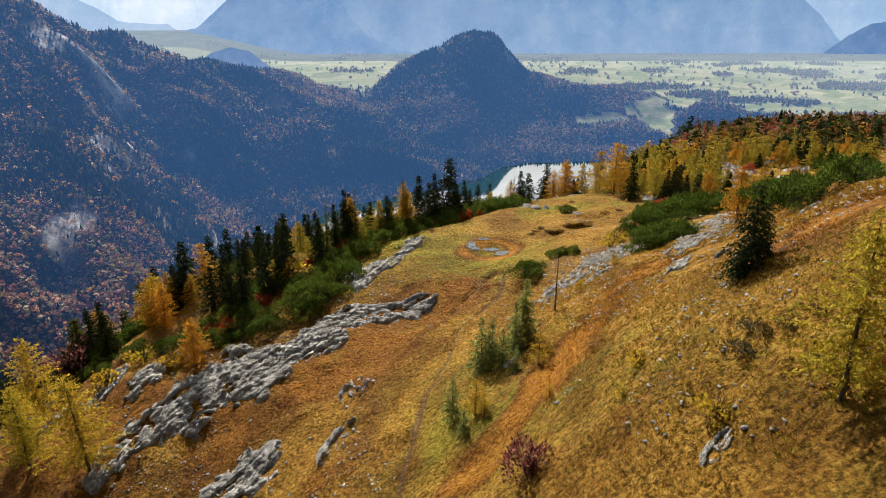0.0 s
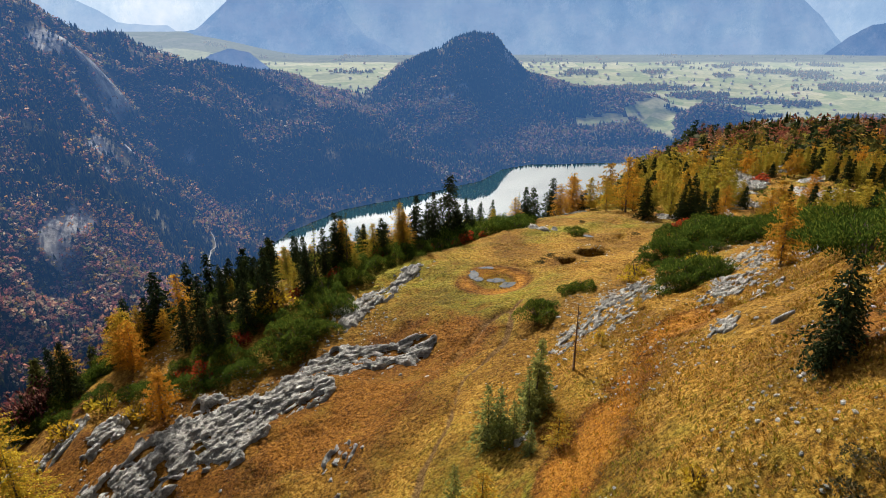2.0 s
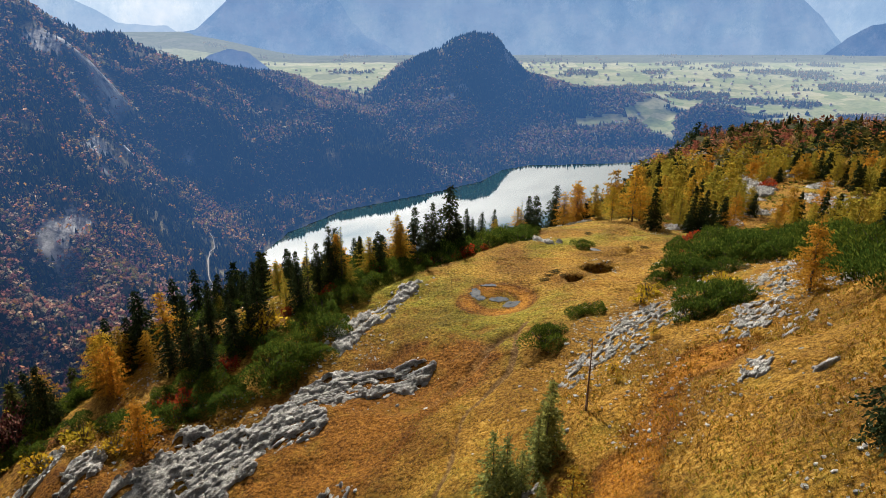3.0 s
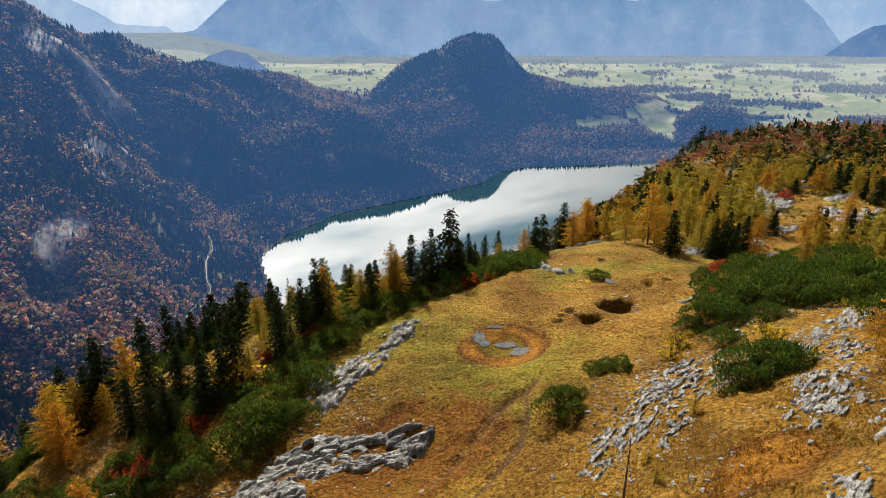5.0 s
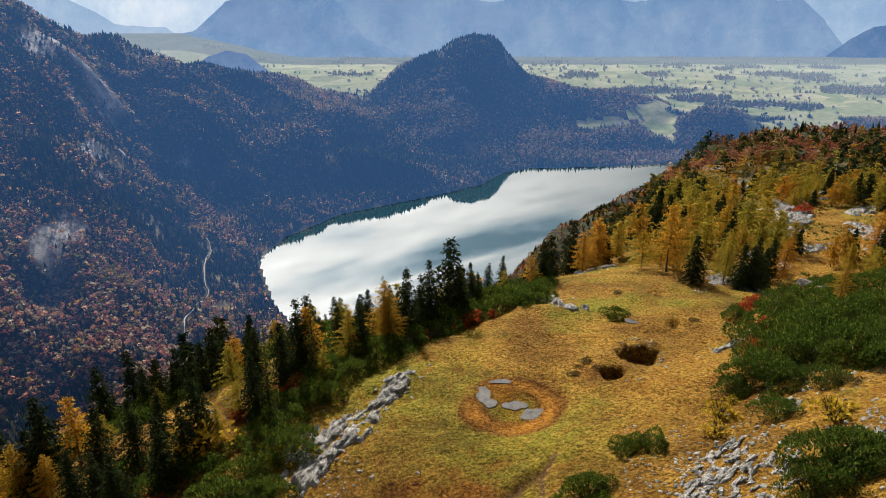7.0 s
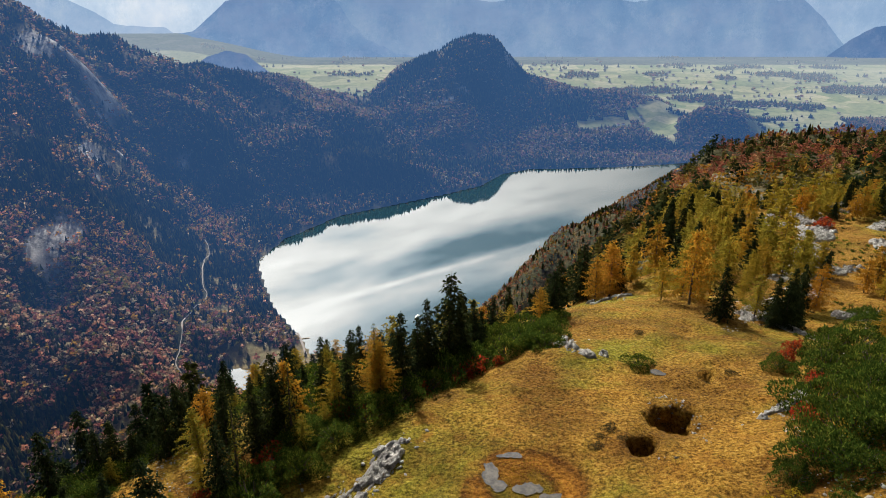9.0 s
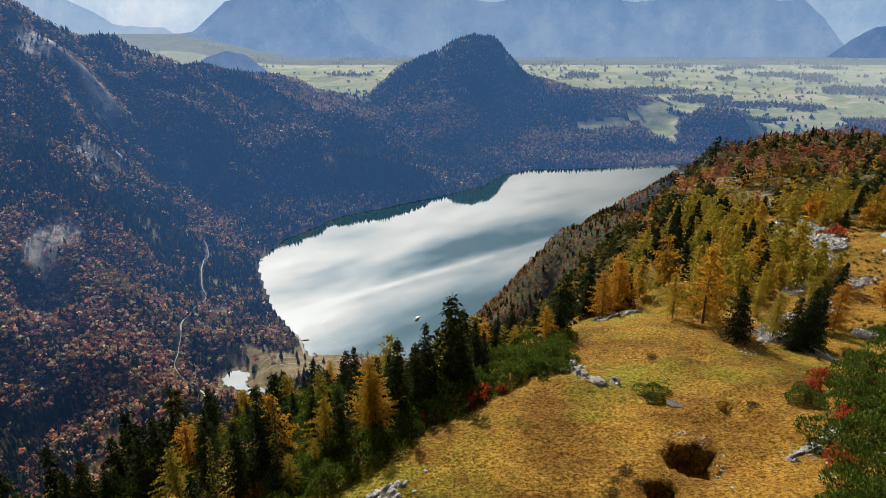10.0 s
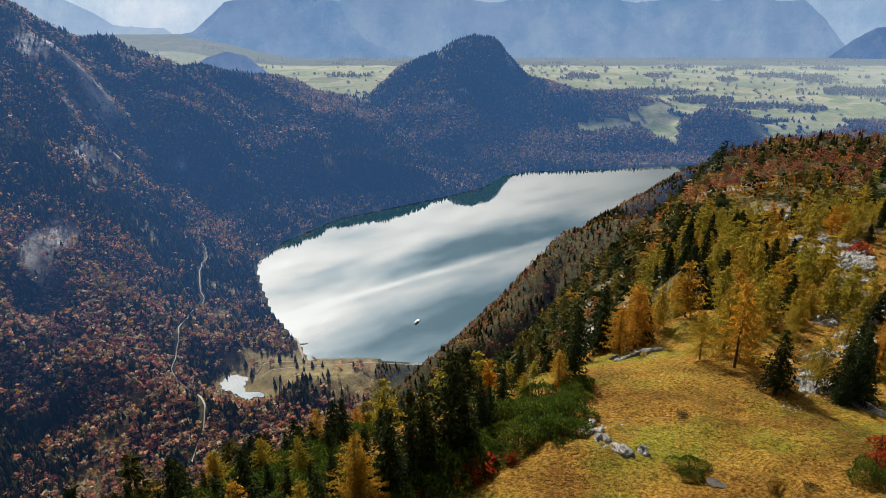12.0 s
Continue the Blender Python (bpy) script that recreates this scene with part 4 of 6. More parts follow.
orange = [(build_tree("larch", h, 400 + i, [ORANGE_C, LARCH_C], "larch", "orange autumn larch with open crown", "trees on the alp", [0.7, 0.3]), h) for i, h in enumerate((8.5, 10.0))]
thins = [(build_tree("thin", 12.0, 500, [SPRUCE_D, OLIVE_C], "spruce", "slender half-bare spruce at the alp's edge", "trees on the alp"), 12.0)]
youngs = [(build_tree("young", h, 600 + i, [(0.26, 0.28, 0.085), (0.17, 0.20, 0.07)], "spruce", "young grey-green spruce on the grassy slope", "young trees"), h) for i, h in enumerate((6.0, 4.5))]
saplings = [(build_tree("larch", h, 650 + i, [LARCH_C, (0.42, 0.33, 0.05)], "larch", "small yellow larch sapling on the slope", "young trees", fine=1.3), h) for i, h in enumerate((4.0, 2.5))]

plant(spruces, [(-60.7, 104.1, 10.1), (-56.7, 101.2, 10.8), (-52, 112, 10.4), (-47, 112, 11.2), (-38.4, 103.1, 11.4), (-34.7, 101.2, 10.4), (-32.4, 100.2, 10.6), (-29.7, 105.3, 8.0), (-28.4, 108.3, 10.6), (-74, 95.8, 12.6)])
plant(spruces, [(-20.8, 123.7, 11.4), (-11.0, 130.0, 7.7), (-5.3, 137.5, 14.8), (-7.7, 138.4, 12.6), (-1.8, 143.7, 14.4), (1.3, 146.2, 14.0), (3.0, 147.6, 12.9), (5.2, 151.5, 10.5), (8.3, 158.9, 10.7), (19.7, 166.6, 9.4), (30.1, 193.3, 12.6), (-37.9, 107.9, 11.1), (-34.6, 109.4, 10.4), (-32.7, 112.4, 10.1), (-45.5, 110.7, 11.4), (-27.9, 111.9, 8.2), (-22.4, 116.3, 10.8), (-3.2, 141.1, 12.0), (6.3, 153.5, 9.3)])
plant(spruces, [(-25.0, 125.3, 10.2), (-19.0, 126.6, 13.2), (-11.2, 136.9, 9.8), (45.8, 159.3, 11.5), (-36.7, 126.7, 8.1), (-32.8, 127.3, 7.6), (53.5, 158.5, 12.0), (57.0, 160.0, 12.8), (54.5, 156.0, 10.0), (59.5, 162.5, 10.5), (51.8, 155.0, 7.0), (63.0, 169.0, 10.0), (70.0, 180.0, 10.5), (66.5, 174.0, 9.0), (-43, 128, 10.4), (-28, 134, 9.6), (12, 170, 11.0), (24, 186, 12.0)])
bushy = [(build_tree("spruce", 8.0, 130, [SPRUCE_C, SPRUCE_D], "spruce", "dark green spruce on the open grassy slope", "trees on the alp", fine=1.35), 8.0)]
plant(bushy, [(23.0, 47.7, 7.4), (24.2, 48.5, 5.4), (22.3, 47.2, 3.4)])
plant(spruces, [(-24.5, 148.8, 7), (-17.2, 148.9, 7.5), (-14.1, 151.6, 7.5), (-13.9, 139.9, 6), (-31, 146, 7), (-8, 156, 7), (-19, 141, 6.5), (-35, 139, 7.5), (-22.5, 137, 6)])
plant(olive, [(-20.6, 145.8, 6.5), (-28, 150, 7), (-10.6, 153.2, 7), (-27, 141.5, 6.5), (-16.2, 144.2, 6)])
plant(thins, [(-17.0, 124.5, 11.3), (-21.6, 118.4, 12.5), (-8.2, 134.3, 12.3), (17.5, 165, 9)])
plant(gold, [(-48.3, 108.4, 8.6), (-43.0, 106.0, 9.2), (-8.4, 133.3, 10.4), (16.9, 164.0, 11.3), (-42.8, 112.0, 9.8), (69.2, 153.2, 12.1), (-18.0, 128.8, 8.3), (-7.5, 132.4, 13.4), (47.2, 174.3, 13.5), (43.5, 167.5, 13.8)])
plant(olive, [(-25.6, 111.0, 10.7), (-15.4, 122.5, 7.1), (-13.5, 126.6, 8.7), (11.5, 160.5, 12.5), (39.8, 171.2, 16.0), (44.5, 174.0, 15.0), (58.1, 192.7, 13.4), (66.1, 202.5, 13.8), (-24.8, 116.6, 12.7), (-27.5, 123.7, 10.6), (-12.9, 130.0, 10.8), (51.5, 160.0, 11.5), (57.9, 172.4, 11.0), (64.8, 192.0, 12.0), (60.0, 183.0, 11.0), (73.0, 188.0, 11.5), (-40.4, 114.3, 9.4), (-68, 84, 9.6)])
plant(yellow, [(-61.5, 88.0, 15.5), (-54.5, 72.8, 13.0), (-45.1, 70.3, 13.5), (-58.0, 78.5, 9.0), (20.4, 29.6, 9.6), (22.6, 27.4, 8.0), (-50.0, 106.5, 9.5)])
plant(orange, [(-45.9, 100.5, 9.2), (-35.9, 85.8, 8.6), (34.7, 187.3, 13.2), (31.0, 184.0, 11), (37.0, 81.5, 8.3), (-51.8, 108.0, 11.0), (69.4, 173.6, 11.3), (106.1, 202.1, 13.7), (-48, 103, 8)])
plant(youngs, [(8.5, 66.0, 8.2), (9.0, 67.2, 5.5), (5.2, 63.3, 6.4), (4.2, 64.4, 4.9), (6.3, 62.6, 3.4), (0.9, 56.0, 3.7), (7.4, 59.8, 2.4), (1.9, 51.8, 2.2), (7.9, 64.4, 4.4)])
plant(saplings, [(9.4, 58.3, 4.0), (3.0, 54.4, 4.4), (22.7, 84.0, 2.2), (3.8, 52.6, 2.6), (16.5, 74.5, 2.0), (9.0, 49.0, 1.8)])
snag = build_snag(7.6, 5)
snag.matrix_world = pose(12.9, 70.6, on_ground(12.9, 70.6, 0.1))

# the brink's own thicket of trees, down the first steep metres
brink_rng = np.random.default_rng(29)
brink = []
while len(brink) < 62:
    by = float(brink_rng.uniform(86, 172))
    bx = float(np.interp(by, BREAK_Y, BREAK_X)) - float(brink_rng.uniform(4, 24))
    if all((bx - px) ** 2 + (by - py) ** 2 > 3.4 ** 2 for px, py, _ in brink):
        brink.append((bx, by, float(brink_rng.uniform(6.0, 11.5))))
for spot in brink:
    u = brink_rng.random()
    plant(spruces if u < 0.50 else olive if u < 0.72 else gold if u < 0.88 else orange, [spot])

plant(spruces, [(-18.5, 129.0, 9.5), (-15.0, 134.0, 8.5), (-19.5, 135.0, 9.0), (-22.0, 147.5, 8.0), (-18.0, 151.5, 7.5), (-16.5, 147.0, 6.5)])
for k in range(26):
    by = 122 + 1.6 * k
    plant(spruces if k % 3 else olive, [(float(np.interp(by, BREAK_Y, BREAK_X)) - float(brink_rng.uniform(1.5, 12)), by, float(brink_rng.uniform(6.5, 10.5)))])

# the wooded spur behind the alp: trees of their own as far as they can be told apart
far_spruces = [(build_tree("spruce", h, 700 + i, [SPRUCE_C, SPRUCE_D], "spruce", "dark green spruce on the wooded spur", "trees on the spur", fine=0.55), h) for i, h in enumerate((13.0, 10.0, 12.0))]
far_gold = [(build_tree("larch", h, 720 + i, [LARCH_C, LARCH_D, LARCH_D], "larch", "golden autumn larch on the wooded spur", "trees on the spur", fine=0.52), h) for i, h in enumerate((11.0, 13.0))]
far_olive = [(build_tree("larch", h, 740 + i, [OLIVE_C, LARCH_D], "larch", "olive-green larch on the wooded spur", "trees on the spur", fine=0.52), h) for i, h in enumerate((12.0, 10.0))]
far_orange = [(build_tree("larch", 9.0, 760, [ORANGE_C, LARCH_C], "larch", "orange larch on the wooded spur", "trees on the spur", fine=0.52), 9.0)]
spur_rng = np.random.default_rng(11)
sx, sy = spur_rng.uniform(-30, 270, 5200), spur_rng.uniform(168, 385, 5200)
edge = np.interp(sy, BREAK_Y, BREAK_X)
fits = (sx > edge - 26) & (sx < 0.64 * sy) & ~((sx < 60) & (sy < 190) & (sx > edge - 3)) & (vnoise(sx, sy, 26, 77) > np.where(sx < edge + 14, -0.9, np.where(sy > 250, -0.45, -0.35)))
fits &= ~((sx >= 46) & (sy < 204) & (spur_rng.random(5200) < 0.30))
stands = []
for qx, qy, qh in zip(sx[fits], sy[fits], spur_rng.uniform(7.5, 14.0, 5200)[fits]):
    if all((qx - p[0]) ** 2 + (qy - p[1]) ** 2 > (0.36 * qh) ** 2 for p in stands):
        stands.append((float(qx), float(qy), float(qh)))
stands = np.array(sorted(stands, key=lambda p: p[1]))
for spot in stands[:300]:
    u = spur_rng.random()
    plant(far_olive if u < 0.50 else far_gold if u < 0.65 else far_orange if u < 0.69 else far_spruces, [tuple(float(c) for c in spot)])

# ---- shrubs of the alp ----
pines = [(build_shrub("dwarf_pine", "dense dark green dwarf mountain pine thicket", "dwarf pines", 2.0, 1.6, 3600, [PINE_C, PINE_C, PINE_D], 20 + i, (0.21, 0.062), 1.0, 0.45), 2.0) for i in range(4)]
plant(pines, [(27.4, 86.6, 2.5), (29.6, 86.5, 2.9), (32.8, 88.1, 3.0), (30.8, 88.8, 2.6), (12.5, 91.8, 2.0), (17.7, 99.2, 1.4), (19.7, 99.1, 1.4), (26.0, 137.2, 1.3), (31.4, 108.1, 2.2), (34.9, 110.3, 2.8), (41.6, 122.6, 3.3), (38.0, 112.6, 2.8), (51.1, 138.0, 3.5), (41.5, 113.1, 3.3), (45.5, 119.5, 3.4), (52.2, 129.5, 3.6), (44.9, 110.6, 3.2), (48.4, 125.0, 3.3), (47.5, 132.0, 3.0)], squash=0.95)
plant(pines, [(51.4, 114.8, 3.5), (56.0, 122.0, 3.6), (60.0, 133.0, 3.6), (66.0, 141.3, 3.6), (59.5, 146.0, 3.2), (42.9, 134.7, 1.7), (38.8, 104.6, 2.0), (47.5, 107.1, 2.4), (55.5, 111.0, 3.4), (61.0, 116.0, 3.6), (68.0, 128.0, 3.8), (76, 150, 3.8), (85, 165, 4.0), (72.9, 160.3, 3.6), (36.0, 66.1, 2.3), (41.6, 66.8, 2.5), (45.0, 73.0, 2.6), (50, 82, 2.8), (47, 90, 2.6), (53, 97, 2.8), (58, 104, 3.0)])
plant(pines, [(-11.6, 122.9, 2.3), (-8.7, 127.7, 2.6), (-5.5, 131.0, 2.8), (-2.2, 136.1, 2.9), (1.5, 140.2, 3.0), (5.3, 143.0, 3.0), (9.2, 145.3, 3.0), (12.9, 147.9, 3.0), (16.2, 151.9, 2.4), (13.5, 158.0, 2.8), (7.3, 154.5, 2.8), (18.0, 158.5, 2.2), (15.0, 146.5, 2.2), (3.5, 145.0, 2.6), (-5.0, 136.5, 2.4), (19.5, 163.0, 1.8), (11.5, 152.0, 2.8), (16.5, 155.0, 2.3)])
plant(pines, [(-18.9, 113.9, 2.5), (-20.3, 109.9, 2.5), (-20.6, 103.7, 2.7), (-21.2, 99.5, 2.7), (-22.5, 96.4, 2.6), (-16.8, 108.0, 2.2), (-26.1, 106.4, 2.0), (-29.5, 107.3, 1.9), (-30.5, 103.8, 2.4), (-33.7, 98.0, 2.6), (-30.3, 96.9, 2.4), (-20.3, 117.1, 2.0), (-33.8, 107.0, 2.0), (-16.6, 118.8, 1.8), (-17.8, 101.4, 2.3), (-38.4, 91.1, 2.0), (-34.1, 91.2, 2.4), (-30.3, 92.6, 2.3), (-26.8, 93.1, 2.1), (-49.1, 95.1, 2.3), (-56.0, 99.0, 2.5), (-15.1, 118.5, 2.0), (-42.5, 92.5, 1.9), (-36.5, 95.5, 2.0)])
plant(pines, [(32.8, 101.5, 2.2), (36.0, 107.4, 2.6), (13.2, 93.4, 1.7), (6.0, 65.2, 0.9), (-53, 92, 1.8), (-60, 97, 2.2)])
plant(pines, [(76.1, 170.0, 2.6), (56.4, 129.4, 2.8), (79.6, 163.8, 2.8), (70.0, 144.4, 3.0), (84.7, 159.3, 3.0), (52.8, 112.6, 3.0), (49.6, 113.0, 2.8), (70.7, 136.7, 3.0), (94.3, 179.9, 2.6), (51.0, 107.2, 3.0), (44.6, 109.6, 2.4), (55.4, 135.7, 2.4), (46.4, 121.3, 2.2)])
plant(pines, [(53.9, 103.8, 3.0), (45.3, 85.6, 3.0), (47.0, 85.7, 3.2), (38.0, 71.9, 3.0), (54.5, 110.5, 2.8), (72.9, 150.6, 2.6), (57.7, 106.8, 3.0), (102.7, 168.1, 3.0), (43.0, 83.5, 2.8), (44.7, 91.9, 2.6)])
brink = []
while len(brink) < 58:
    by = float(brink_rng.uniform(96, 165))
    brink.append((float(np.interp(by, BREAK_Y, BREAK_X)) - float(brink_rng.uniform(1, 16)), by, float(brink_rng.uniform(1.6, 2.6))))
plant(pines, brink)
plant(pines, [(-19.0, 147.0, 2.4), (-21.0, 144.0, 2.3), (-17.0, 150.0, 2.4), (-22.0, 150.0, 2.5), (-24.0, 146.0, 2.3), (-16.0, 153.5, 2.2), (-19.0, 141.0, 2.3), (-14.0, 149.0, 2.2), (-15.5, 145.0, 2.2), (-23.5, 141.5, 2.4)])
plant(pines, [(-14.5, 124.5, 2.3), (-17.5, 126.5, 2.4), (-12.0, 129.0, 2.3), (-15.0, 131.0, 2.4), (-18.0, 133.0, 2.4), (-8.5, 134.0, 2.3), (-11.5, 135.5, 2.4), (-14.5, 137.0, 2.4), (-5.5, 139.0, 2.4), (-9.0, 140.0, 2.4), (-12.0, 142.0, 2.4), (-16.5, 122.5, 2.0), (-20.0, 129.5, 2.2)])
junipers = [(build_shrub("juniper", "low grey-brown juniper mat on dry grass", "low shrubs", 1.6, 0.5, 520, [(0.10, 0.085, 0.035), (0.055, 0.055, 0.022), (0.15, 0.11, 0.05)], 40 + i, (0.24, 0.12), 0.5), 1.6) for i in range(2)]
plant(junipers, [(18.8, 37.0, 1.3), (19.9, 37.4, 1.2), (19.6, 38.6, 1.0), (20.9, 36.6, 0.8), (22.3, 36.0, 0.8), (12.1, 36.6, 0.7), (25.5, 44.0, 0.9), (27.5, 50.5, 0.9), (30.5, 54.0, 1.0), (40.7, 103.0, 2.0), (44.0, 104.5, 1.8), (29.8, 150.0, 1.6), (17.2, 119.6, 1.3), (18.6, 121.0, 1.2), (19.2, 118.9, 1.1), (16.4, 117.9, 0.9), (26.2, 125.6, 1.0), (36.2, 133.0, 1.1), (32.8, 132.8, 0.9), (-27.0, 72.0, 1.1), (-31.0, 75.5, 0.9)])
rowans = [(build_shrub("rowan_bush", "bright red autumn rowan bush at the thicket's edge", "red bushes", 1.2, 2.0, 420, [RED_C, RED_C, RED_D], 50 + i, (0.26, 0.2), 0.4, 0.35), 2.0) for i in range(2)]
plant(rowans, [(-18.6, 121.0, 2.6), (-2.3, 135.6, 1.9), (4.6, 140.6, 2.2), (2.8, 138.6, 1.7), (-11.3, 129.5, 2.4), (37.6, 118.5, 2.7), (47.7, 140.2, 2.2), (45.2, 137.2, 1.8), (-24.5, 115.4, 1.8), (-33.4, 93.7, 1.9), (-36.1, 94.3, 1.5), (-29.5, 101.0, 1.6), (120, 262, 3.5), (44.5, 128.5, 1.7), (34.6, 112.2, 1.2), (8.0, 141.5, 1.6)])
maroon = build_shrub("bush", "bare maroon-twigged bush on the grassy slope", "", 1.5, 2.2, 900, [(0.16, 0.055, 0.045), (0.26, 0.13, 0.10), (0.09, 0.03, 0.03)], 61, (0.30, 0.10), 0.9, 0.3)
maroon.matrix_world = pose(6.1, 40.1, on_ground(6.1, 40.1, 0.1), 0, 0, 40) @ Matrix.Scale(1.3, 4)
copy_thing(maroon, pose(-63.0, 101.0, on_ground(-63.0, 101.0, 0.1), 0, 0, 130) @ Matrix.Scale(2.1, 4))
yellows = [(build_shrub("willow_bush", "small yellow-leaved autumn willow bush", "yellow bushes", 1.0, 1.5, 260, [(0.50, 0.36, 0.03), (0.40, 0.27, 0.03)], 70 + i, (0.24, 0.16), 0.6, 0.3), 1.5) for i in range(2)]
plant(yellows, [(35.4, 97.5, 2.6), (46.5, 102.4, 1.3), (-27.4, 109.8, 2.6), (17.2, 78.3, 1.0), (-23.6, 103.6, 1.5), (27.8, 103.0, 1.3), (26.0, 99.5, 1.0), (-46.0, 91.0, 1.7), (-40.0, 87.5, 1.2), (12.5, 40.0, 0.9), (14.2, 43.0, 0.7), (16.0, 33.5, 0.9), (30.0, 105.5, 1.2), (-19.0, 107.5, 1.2), (-50.5, 88.0, 1.6), (39.5, 113.0, 1.3)])


# ---- rocks ----
def rock_mesh(seed, level, grooves=1.0):
    """A weathered limestone block, longest along x, cut by runnels along its length."""
    bm = bmesh.new()
    bmesh.ops.create_icosphere(bm, subdivisions=level, radius=1.0)
    v = np.array([p.co[:] for p in bm.verts])
    f = np.array([[p.index for p in q.verts] for q in bm.faces])
    bm.free()
    rng = np.random.default_rng(seed)
    box = np.sign(v) * np.abs(v) ** 0.62
    for _ in range(9):
        side = unit(rng.normal(size=3))
        box = box - np.clip(box @ side - rng.uniform(0.55, 0.9), 0, None)[:, None] * side
    v = box * np.array([1.0, rng.uniform(0.5, 0.7), rng.uniform(0.38, 0.55)])
    n = lambda s, k: vnoise(v[:, 0] * s + 13.7 * seed + v[:, 2] * 1.7, v[:, 1] * s + v[:, 2] * 2.3 * s, 1.0, k)
    runnel = np.abs(np.sin(v[:, 1] * 11 + 1.8 * n(1.3, 1) + seed)) ** 0.6
    out = 1 + 0.24 * n(1.4, 2) + 0.18 * n(3.1, 3) + 0.13 * n(6.5, 4) - 0.34 * grooves * (1 - runnel) * np.clip(v[:, 2:3].ravel() * 2 + 0.6, 0, 1)
    cut = np.where(n(1.9, 5) > 0.25, 0.86, 1.0)
    v = v * (out * cut)[:, None]
    return mesh_of("stone", v, f, rock_mat)


big_stones = [rock_mesh(i, 3) for i in range(7)]
mid_stones = [rock_mesh(40 + i, 2, 1.2) for i in range(7)]
small_stones = [rock_mesh(20 + i, 2, 0.6) for i in range(5)]
rock_rng = np.random.default_rng(3)


def bedrock(x, y, z, length, width, angle, size, turf):
    """The rock that shows through the turf: lobes parted by clefts and furrowed by rills along the strike."""
    c, s, cell = math.cos(radians(angle)), math.sin(radians(angle)), (0.75 + 0.75 * size if turf < 0.35 else 0.35 + 0.65 * size)
    gap = 0.105 * cell
    u, w = np.meshgrid(np.arange(-length * 0.62, length * 0.62, gap), np.arange(-width * 0.66, width * 0.66, gap))
    px, py = x + u * c - w * s, y + u * s + w * c
    wu = u / (1.7 * cell) + 0.38 * vnoise(px, py, 1.7 * cell, 401) + 0.2 * vnoise(px, py, 0.6 * cell, 402)
    ww = w / (0.75 * cell) + 0.32 * vnoise(py, px, 1.5 * cell, 403) + 0.2 * vnoise(py, px, 0.5 * cell, 404)
    wu = wu + 0.5 * (np.floor(ww) % 2)
    lift = hash01(np.floor(wu), np.floor(ww), int(abs(x) * 10 + abs(y)))
    fu, fw = wu - np.floor(wu), ww - np.floor(ww)
    rim = np.minimum(np.minimum(fu, 1 - fu) * 1.8, np.minimum(fw, 1 - fw))
    tilt = 0.5 * (fu - 0.5) * (hash01(np.floor(ww), np.floor(wu), 7) - 0.5) + 0.7 * (fw - 0.5) * (hash01(np.floor(wu), np.floor(ww), 11) - 0.5)
    lobe = step(0.02, 0.13, rim) * (0.25 + 0.85 * lift + 1.6 * tilt) + 0.35 * np.abs(fbm(px, py, 1.1 * cell, 3, 409)) - 0.25 * np.abs(fbm(px, py, 0.55 * cell, 2, 411))
    rill = np.abs(np.sin(math.pi * (w / (0.34 * cell) + 0.7 * vnoise(px, py, 1.1 * cell, 405) + 4 * lift))) ** 0.7
    reach = np.hypot(u / (length * 0.5), w / (width * 0.5)) + 0.38 * fbm(px, py, 2.4 * cell, 3, 406)
    bare = step(1.15, 0.85, reach) * step(turf, turf + 0.12, lift)
    h = land(px, py) - z + bare * cell * (0.31 * lobe + 0.22 * rill + 0.05 * vnoise(px, py, 0.3 * cell, 407) - 0.08) - 0.30 * (1 - bare) - 0.04
    n = u.shape[1]
    i = (np.arange(u.shape[0] - 1)[:, None] * n + np.arange(n - 1)[None, :]).ravel()
    quads = np.stack([i, i + 1, i + n + 1, i + n], 1)
    quads = quads[bare.ravel()[quads].max(1) > 0.02]
    used, back = np.unique(quads, return_inverse=True)
    v = np.stack([u.ravel(), w.ravel(), h.ravel()], 1)[used]
    return mesh_of("bedrock", v, back.reshape(quads.shape), rock_mat)


rubble = []


